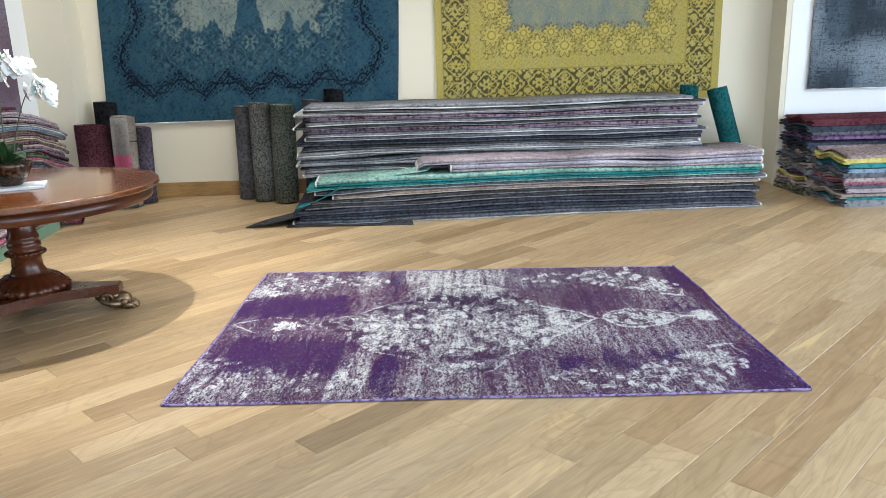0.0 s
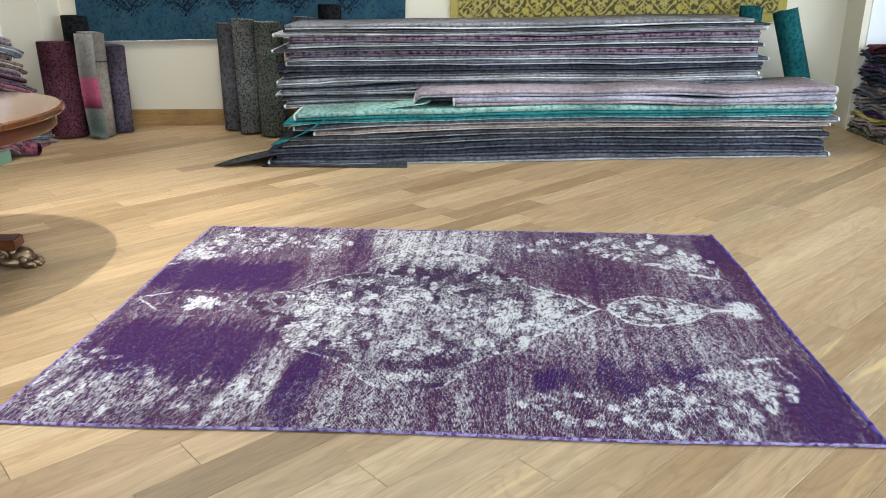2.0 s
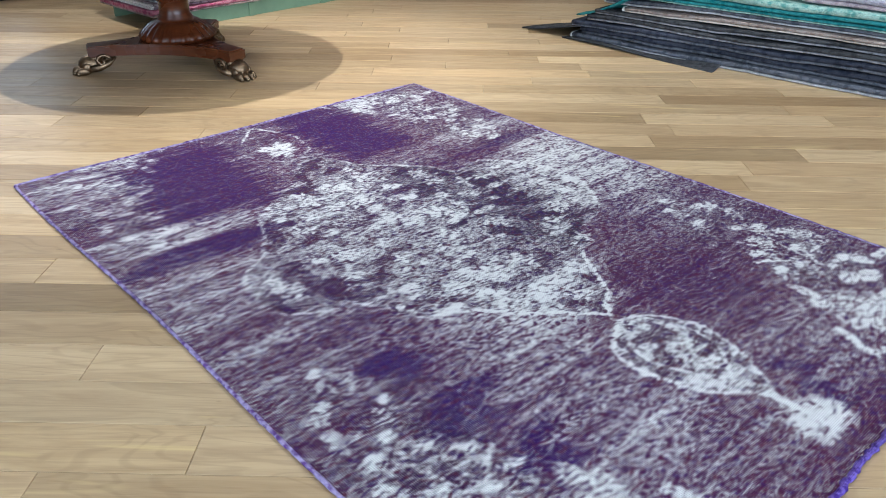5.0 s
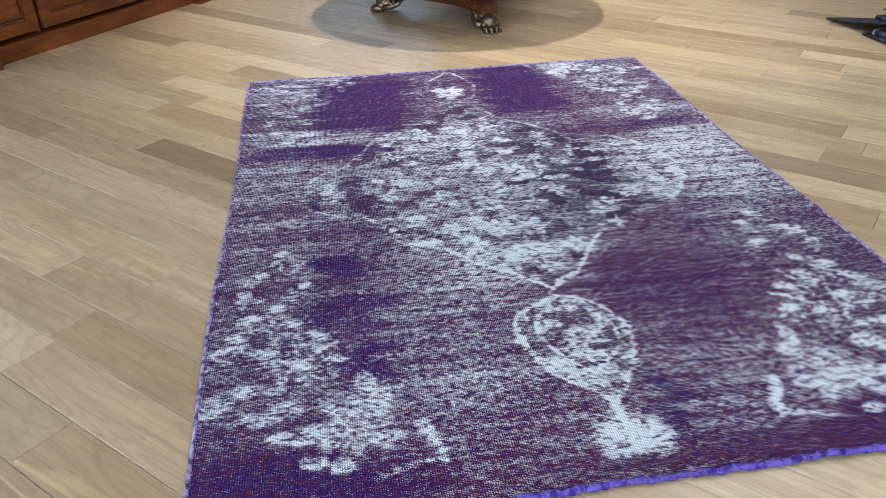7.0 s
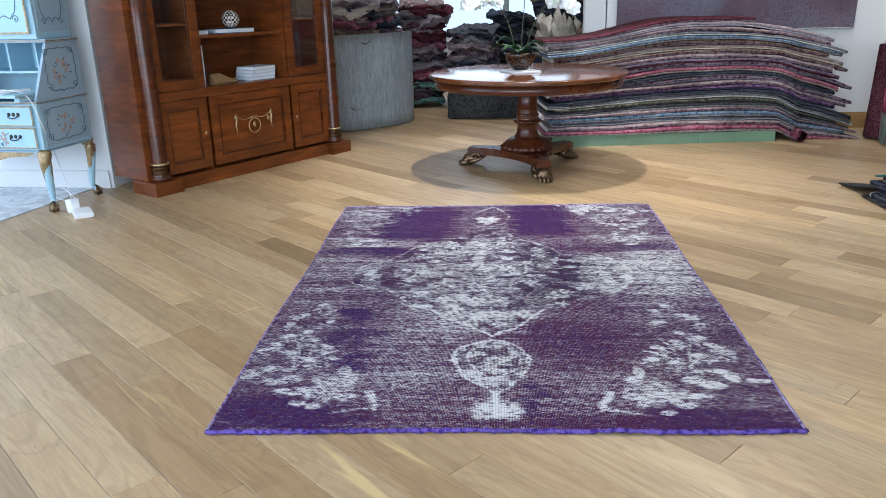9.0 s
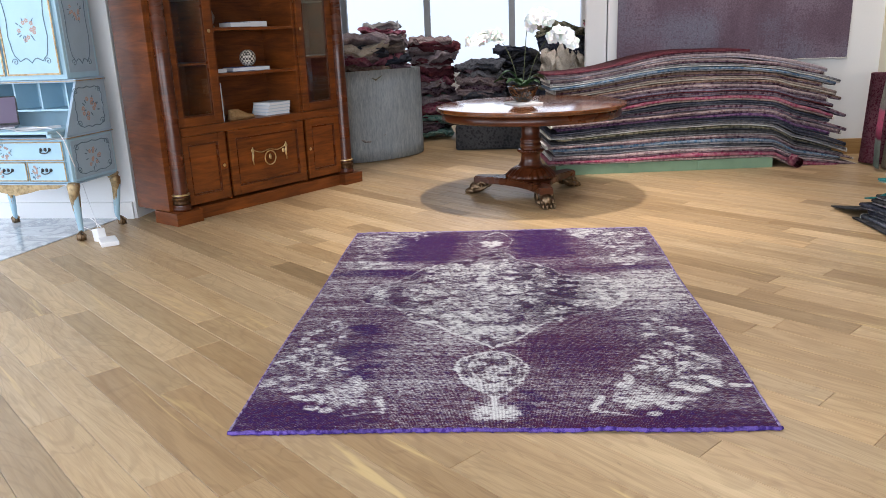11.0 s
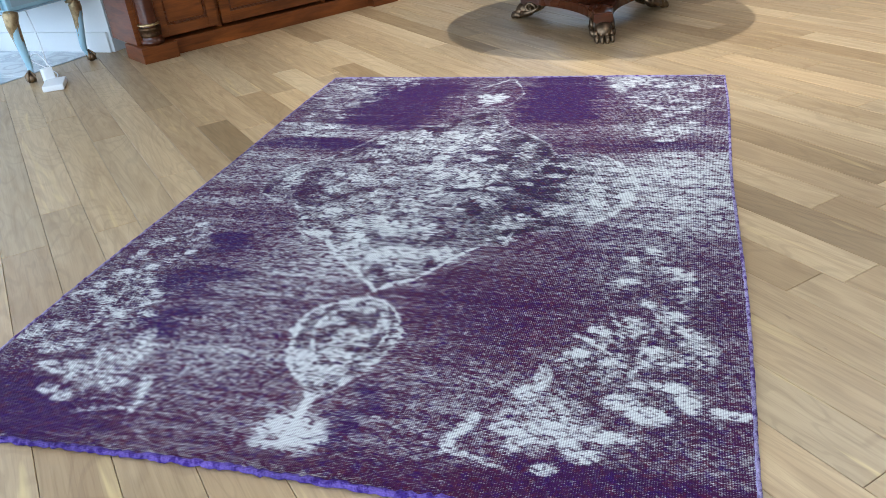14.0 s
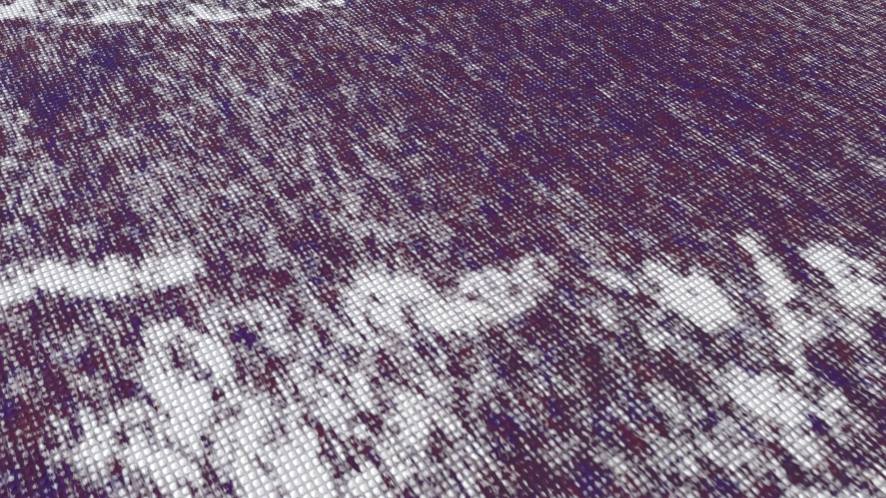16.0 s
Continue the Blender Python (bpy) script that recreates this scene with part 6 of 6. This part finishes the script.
def yellow_pattern(x, z):
    W = 3.04
    X = x - W / 2
    side = W / 2 - np.abs(X)
    e = np.minimum(side, z)
    band = lambda a, b: soft(np.abs(e - (a + b) / 2) - (b - a) / 2, 0.012)
    wide = band(0.08, 0.36)
    use_side = side < z
    along = np.where(use_side, z, X)
    across = np.where(use_side, side, z)
    vines = lattice(along, across - 0.08, 0.28, 0.28, 3)
    fine = lattice(along + 0.07, across - 0.08, 0.14, 0.14, 7)
    uu, vv = (along / 0.28) % 1 - 0.5, ((across - 0.08) / 0.28) % 1 - 0.5
    cart = soft(np.hypot(uu, vv) - 0.40, 0.05)
    dense = lattice(along + 0.05, across - 0.08, 0.19, 0.14, 7)
    dark = wide * np.clip(0.85 * (1 - 1.4 * np.maximum(dense, 0.9 * vines)), 0, 1)
    dark = np.maximum(dark, 0.55 * band(0.365, 0.372) + 0.55 * band(0.075, 0.082))
    narrow = band(0.37, 0.47)
    dark = np.maximum(dark, 0.25 * narrow * lattice(along, across, 0.09, 0.09, 4))
    # grey field, its rim set with fan palmettes
    rimline = 0.70 + 0.07 * np.abs(np.sin(along * math.pi / 0.29))
    field = soft(rimline - e, 0.02)
    motif = np.zeros_like(x)
    ground = soft(np.abs(e - 0.66) - 0.17, 0.03)
    dark = np.maximum(dark, 0.55 * ground * lattice(along + 0.04, across, 0.115, 0.11, 13))
    for off, level, r in ((0.0, 0.60, 0.125), (0.145, 0.74, 0.095)):
        pu = ((along + off) / 0.29 % 1 - 0.5) * 0.29
        pv = across - level
        d, a = np.hypot(pu, pv), np.arctan2(pu, pv)
        fan = r * (0.80 + 0.20 * np.cos(9 * a))
        motif = np.maximum(motif, soft(d - fan, 0.012))
        dark = dark * (1 - 0.9 * soft(d - fan, 0.012))
        dark = np.maximum(dark, soft(np.abs(d - fan) - 0.007, 0.008) * 0.8)
        dark = np.maximum(dark, soft(np.abs(np.sin(4.5 * a)) * d - 0.006, 0.008) * (d < fan) * (d > 0.35 * r) * 0.7)
        dark = np.maximum(dark, soft(np.abs(d - 0.33 * r) - 0.005, 0.008) * 0.7)
    mr = np.hypot(X, (z - 1.45))
    ma = np.arctan2(z - 1.45, X)
    motif = np.maximum(motif, soft(mr - 0.30 * (1 + 0.22 * np.cos(12 * ma)), 0.03) * (0.6 + 0.4 * np.cos(24 * ma)))
    return {"field": field, "motif": motif, "dark": np.clip(dark, 0, 1)}


def plain_pattern(x, z):
    rows = 0.5 * smooth_noise(x, z, 0.22, 0.010, 42) + 0.5 * smooth_noise(x, z, 0.07, 0.008, 44)
    cols = 0.5 * smooth_noise(x, z, 0.010, 0.20, 43) + 0.5 * smooth_noise(x, z, 0.008, 0.06, 45)
    grain = 0.4 * rows + 0.4 * cols + 0.2 * smooth_noise(x, z, 0.018, 0.02, 41)
    a = smooth_noise(x, z, 0.25, 0.30, 4) * 0.35 + grain * 0.65
    pale = smooth_noise(x, z, 0.30, 0.34, 8) * 0.5 + grain * 0.5
    return {"field": np.clip((a - 0.42) * 5, 0, 1), "motif": np.clip((pale - 0.50) * 4, 0, 1) * 0.75, "dark": np.clip((grain - 0.54) * 7, 0, 1) * 0.7}


def hung(x):
    return Matrix.Translation((x, back_y(x) - 0.003, 0)) @ Matrix.Rotation(radians(BACK_ANGLE), 4, "Z")


wall_rug("hanging_rug", hung(-3.86) @ pose(0, 0, 0.815, 0, -0.4), 3.13, 2.3, 0.0085, blue_pattern,
         wall_rug_material("blue_overdyed_wool", (0.020, 0.055, 0.088), (0.20, 0.23, 0.20), (0.13, 0.19, 0.18), (0.006, 0.009, 0.018), (0.040, 0.088, 0.105)), "blue overdyed rug with pale field hung on wall", 0.05)
wall_rug("hanging_rug", hung(-0.31) @ pose(0, 0, 0.90, 0, -0.3), 3.04, 2.4, 0.008, yellow_pattern,
         wall_rug_material("yellow_overdyed_wool", (0.36, 0.29, 0.07), (0.15, 0.18, 0.17), (0.42, 0.34, 0.09), (0.022, 0.022, 0.018), (0.33, 0.29, 0.12)), "yellow overdyed rug with grey field hung on wall")
wall_rug("hanging_rug", pose(3.53, 4.098, 1.0, 0, 0, 1.0), 2.0, 2.4, 0.008, plain_pattern,
         wall_rug_material("slate_overdyed_wool", (0.025, 0.033, 0.042), (0.07, 0.095, 0.12), (0.28, 0.33, 0.38), (0.012, 0.014, 0.018), (0.05, 0.065, 0.085)), "slate blue distressed rug hung on white wall")
wall_rug("hanging_rug", pose(-4.417, 1.17, 0.99, 0, 0, 90), 2.30, 1.6, 0.008, plain_pattern,
         wall_rug_material("faded_plum_wool", (0.11, 0.075, 0.10), (0.19, 0.15, 0.19), (0.17, 0.18, 0.23), (0.10, 0.06, 0.085), (0.16, 0.12, 0.155)), "faded plum distressed rug hung on white wall")

# ---- rear room ----
roll_bm = bmesh.new()
rows = []
for z in np.linspace(0, 1.0, 8):
    rows.append([roll_bm.verts.new((0.86 * (1 + 0.012 * math.sin(5 * a + 3 * z)) * math.cos(a), 0.86 * math.sin(a), z + 0.012 * math.sin(2 * a))) for a in np.linspace(0.15, 2 * math.pi + 0.1, 72)])
for p, q in zip(rows, rows[1:]):
    for i in range(71):
        roll_bm.faces.new((p[i], p[i + 1], q[i + 1], q[i]))
bmesh.ops.solidify(roll_bm, geom=roll_bm.faces[:], thickness=0.012)
FLAT = Nodes("grey_blue_flatweave", 0.95, 0, 0.1)
weft = FLAT.noise(FLAT.coords((26, 26, 5)), 1.0, 5, 0.65)
thread = FLAT.noise(FLAT.coords((120, 120, 18)), 1.0, 3, 0.6)
FLAT.bump(thread, 0.4, 0.004)
GREY_WEAVE = FLAT.done(FLAT.mix(FLAT.ramp(FLAT.mix(0.5, weft, thread), (0.38, 0.0), (0.62, 1.0)), (0.40, 0.48, 0.55), (0.72, 0.78, 0.82)))
drum = part("curled_rug", roll_bm, GREY_WEAVE, None, "", True)
drum.matrix_world = pose(-5.32, -1.86, 0.003)
tagged(drum, "grey blue rug curled into a drum standing on floor", "rug")


def heap_cloth(x, y, z, w, d, h, turn, kind, seed, label, group):
    """A loosely folded textile, soft and uneven."""
    rg = random.Random(seed)
    bm = bmesh.new()
    bmesh.ops.create_cube(bm, size=1)
    bmesh.ops.subdivide_edges(bm, edges=bm.edges[:], cuts=6, use_grid_fill=True)
    ph = [rg.uniform(0, 6) for _ in range(6)]
    for v in bm.verts:
        p = v.co.copy()
        r = (abs(p.x * 2) ** 5 + abs(p.y * 2) ** 5 + abs(p.z * 2) ** 3) ** 0.2
        v.co = Vector((p.x / max(r, 0.6) * w, p.y / max(r, 0.6) * d, (p.z / max(r, 0.6)) * h))
        v.co.z += h * 0.28 * math.sin(7 * p.x + ph[0]) * math.cos(5 * p.y + ph[1]) + 0.25 * h * math.sin(3 * p.y + ph[2])
        v.co.z += 0.22 * h * math.sin(17 * p.x + 6 * p.y + ph[5]) + 0.18 * h * math.sin(19 * p.y - 7 * p.x + ph[3])
        v.co.x += 0.03 * math.sin(9 * p.z + 4 * p.y + ph[3])
        v.co.y += 0.03 * math.sin(8 * p.z + 5 * p.x + ph[4])
    ob = part("folded_textile", bm, WOOLS[kind], None, "", True)
    ob.matrix_world = pose(x, y, z + h / 2, rg.uniform(-5, 5), rg.uniform(-5, 5), turn)
    return tagged(ob, label, "textile", group)


rng = random.Random(77)
KINDS = ["pink", "charcoal", "pale_grey", "mid_grey", "cream", "mauve", "burgundy", "navy", "rose_grey", "taupe", "slate", "plum", "olive", "brown"]
# on top of the drum, down to the floor inside it
for col in range(4):
    cx, cy = -5.32 + 0.42 * math.cos(col * 1.57 + 0.5), -1.86 + 0.42 * math.sin(col * 1.57 + 0.5)
    z = 0.0
    k = 0
    while z < 1.02 + (0.30 if col in (0, 1) else 0.18):
        h = rng.uniform(0.045, 0.075)
        kind = rng.choice(KINDS)
        heap_cloth(cx + rng.uniform(-0.04, 0.04), cy + rng.uniform(-0.04, 0.04), z, rng.uniform(0.62, 0.78), rng.uniform(0.5, 0.62), h * 1.35, rng.uniform(-30, 30), kind, col * 40 + k, "folded " + words(kind) + " textile heaped in the curled rug", "textiles in the drum")
        z += h
        k += 1
# stacks on the floor behind the drum and to the other side of the window
for cx, cy, top, kinds in ((-6.7, -1.0, 1.25, ["pink", "burgundy", "rose_grey", "cream", "plum", "mauve", "mint"]), (-7.2, -1.7, 1.45, KINDS), (-6.6, -0.35, 0.95, ["plum", "rose_grey", "slate", "mid_grey"]),
                           (-6.4, 0.75, 1.35, ["olive", "charcoal", "navy", "slate"]), (-6.5, 1.35, 1.45, ["olive", "cream", "taupe", "pink", "charcoal"]), (-7.3, 0.15, 1.1, ["navy", "charcoal", "slate"])):
    z, k = 0.0, 0
    while z < top:
        h = rng.uniform(0.05, 0.08)
        kind = rng.choice(kinds)
        heap_cloth(cx + rng.uniform(-0.05, 0.05), cy + rng.uniform(-0.05, 0.05), z, rng.uniform(0.55, 0.75), rng.uniform(0.45, 0.62), h * 1.35, rng.uniform(-25, 25), kind, int(cx * 100) + k, "folded " + words(kind) + " textile in a tall stack", "textiles in the rear room")
        z += h
        k += 1
heap_cloth(-6.0, 0.72, 0.84, 0.45, 0.4, 0.26, 30, "cream", 900, "cream sheepskin lying on top of a stack", "textiles in the rear room")
# low bench, drawn as one block in charcoal wool
bench = part("rolled_carpet", box(-6.0, -0.60, 0.0, -5.3, 1.0, 0.30, 0.03), WOOLS["charcoal"])
tagged(bench, "low dark bench standing in the rear room", "carpet")
FRAME = paint("grey_window_frame", (0.32, 0.35, 0.38), 0.5)
for k, y in enumerate((-2.6, -1.25, 0.1, 1.35)):
    tagged(part("window_frame", box(-8.83, y - 0.05, 0.75, -8.74, y + 0.05, 2.9, 0.008), FRAME), kind="structure")
# plain glowing sheet added outside the rear windows in place of a view
GLOW = Nodes("glowing_backdrop", 1.0)
GLOW.b.inputs["Emission Color"].default_value, GLOW.b.inputs["Emission Strength"].default_value = (0.78, 0.90, 1.0, 1), 0.9
GLOW = GLOW.done((0.5, 0.55, 0.6))
tagged(part("backdrop", box(-11.2, -6, -0.5, -11.0, 5, 5), GLOW), kind="structure")
tagged(part("doorway_post", box(-4.6, 0.86, 0, -4.44, 1.07, HEIGHT, 0.006), WHITE), kind="structure")

# ---- marble beside the desk ----


def marble():
    n = Nodes("grey_white_marble", 0.12)
    c = n.coords()
    v = n.noise(c, 2.5, 8, 0.6, 1.6)
    return n.done(n.mix(n.ramp(v, (0.42, 0.0), (0.5, 1.0), (0.58, 0.0)), (0.62, 0.66, 0.69), (0.40, 0.44, 0.47)))


MARBLE = marble()
slabs = thing("marble_floor", pose(-1.98, -3.15, 0.0, 0, 0, -10.5), "", "", kind="structure")
first = None
for i in range(14):
    for j in range(6):
        if first is None:
            first = part("tile", box(0.002, -0.598, -0.008, 0.598, -0.002, 0.006, 0.002), MARBLE, slabs)
            tile = first
        else:
            tile = new("tile", first.data)
            tile.parent = slabs
        tile.location = (0.6 * i - 0.6, -0.6 * j, 0)

# ---- oak floor ----
TONES = (("honey", (0.97, 1.0, 1.08)), ("pale", (1.10, 1.14, 1.22)), ("brown", (0.78, 0.77, 0.78)))
PLANKS = [plank_wood(k + "_oak_plank", False, t) for k, t in TONES]
PLANKS_REST = [plank_wood(k + "_oak_plank_far", True, t) for k, t in TONES]
ANGLE, WIDTH = 47.3, 0.1535
TURN_FLOOR = Matrix.Rotation(radians(ANGLE), 4, "Z")
floor = tagged(new("floor"), kind="structure")
floor.matrix_world = TURN_FLOOR
LENGTHS = (0.9, 1.25, 1.6, 1.9, 2.2)
# butt joints of some rows, and the rows that are paler before their joint or browner after it
JOINTS = {-5: 0.41, -4: -0.62, -3: -0.21, -2: -2.13, -1: -0.565, 7: -1.81, 9: -2.1, 11: -1.93}
PALE_BEFORE, BROWN_AFTER = (-5, -1, -3, 11), (-4, -3, -1, 7)
shared = {}


def plank_mesh(ln, tone):
    if (ln, tone) not in shared:
        bm = box(-ln / 2 + 0.0006, -WIDTH / 2 + 0.0006, -0.012, ln / 2 - 0.0006, WIDTH / 2 - 0.0006, 0.0)
        bmesh.ops.bevel(bm, geom=[e for e in bm.edges if e.verts[0].co.z > -0.001 and e.verts[1].co.z > -0.001], offset=0.0014, segments=1, affect="EDGES")
        me = bpy.data.meshes.new("plank")
        bm.to_mesh(me)
        bm.free()
        me.materials.append(PLANKS[tone])
        shared[ln, tone] = me
    return shared[ln, tone]


verts, faces, tones = [], [], []
rng = random.Random(4)
near = []
for row in range(-75, 65):
    v = -1.318 + (row + 0.5) * WIDTH
    joint = JOINTS.get(row, rng.uniform(-1, 1))
    u = joint
    while u > -13:
        u -= rng.choice(LENGTHS)
    while u < 10:
        # the run up to the joint ends exactly on it
        ln = rng.choice(LENGTHS)
        if u < joint - 0.01 and u + ln > joint - 0.6:
            ln = round(joint - u, 2)
            if ln > 2.6:
                ln = round(ln / 2, 2)
        tone = rng.choice((0, 0, 0, 0, 0, 1, 2))
        if row in PALE_BEFORE and joint - 2.6 < u + ln / 2 < joint:
            tone = 1
        if row in BROWN_AFTER and joint < u + ln / 2 < joint + 2.3:
            tone = 2
        c = TURN_FLOOR @ Vector((u + ln / 2, v, 0))
        if -9.0 < c.x < 6.6 and -7.1 < c.y < 4.9:
            near.append((math.hypot(c.x - 0.4, (c.y + 0.9) * 0.95), u + ln / 2, v, ln, tone))
        u += ln
near.sort()
for k, (_, u, v, ln, tone) in enumerate(near):
    if k < 298:
        ob = new("plank", plank_mesh(ln, tone))
        ob.parent = floor
        ob.location = (u, v, 0)
    else:
        o = len(verts)
        g = 0.0006
        tones += [tone] * 5
        verts += [(u + sx * (ln / 2 - g), v + sy * (WIDTH / 2 - g), z) for z in (-0.012, 0.0) for sx, sy in ((-1, -1), (1, -1), (1, 1), (-1, 1))]
        faces += [(o + 4, o + 5, o + 6, o + 7), (o, o + 1, o + 5, o + 4), (o + 1, o + 2, o + 6, o + 5), (o + 2, o + 3, o + 7, o + 6), (o + 3, o, o + 4, o + 7)]
me = bpy.data.meshes.new("plank_rest")
me.from_pydata(verts, [], faces)
for m in PLANKS_REST:
    me.materials.append(m)
me.polygons.foreach_set("material_index", tones)
rest = new("plank_rest", me)
rest.parent = floor
rest["kind"] = "stuff"
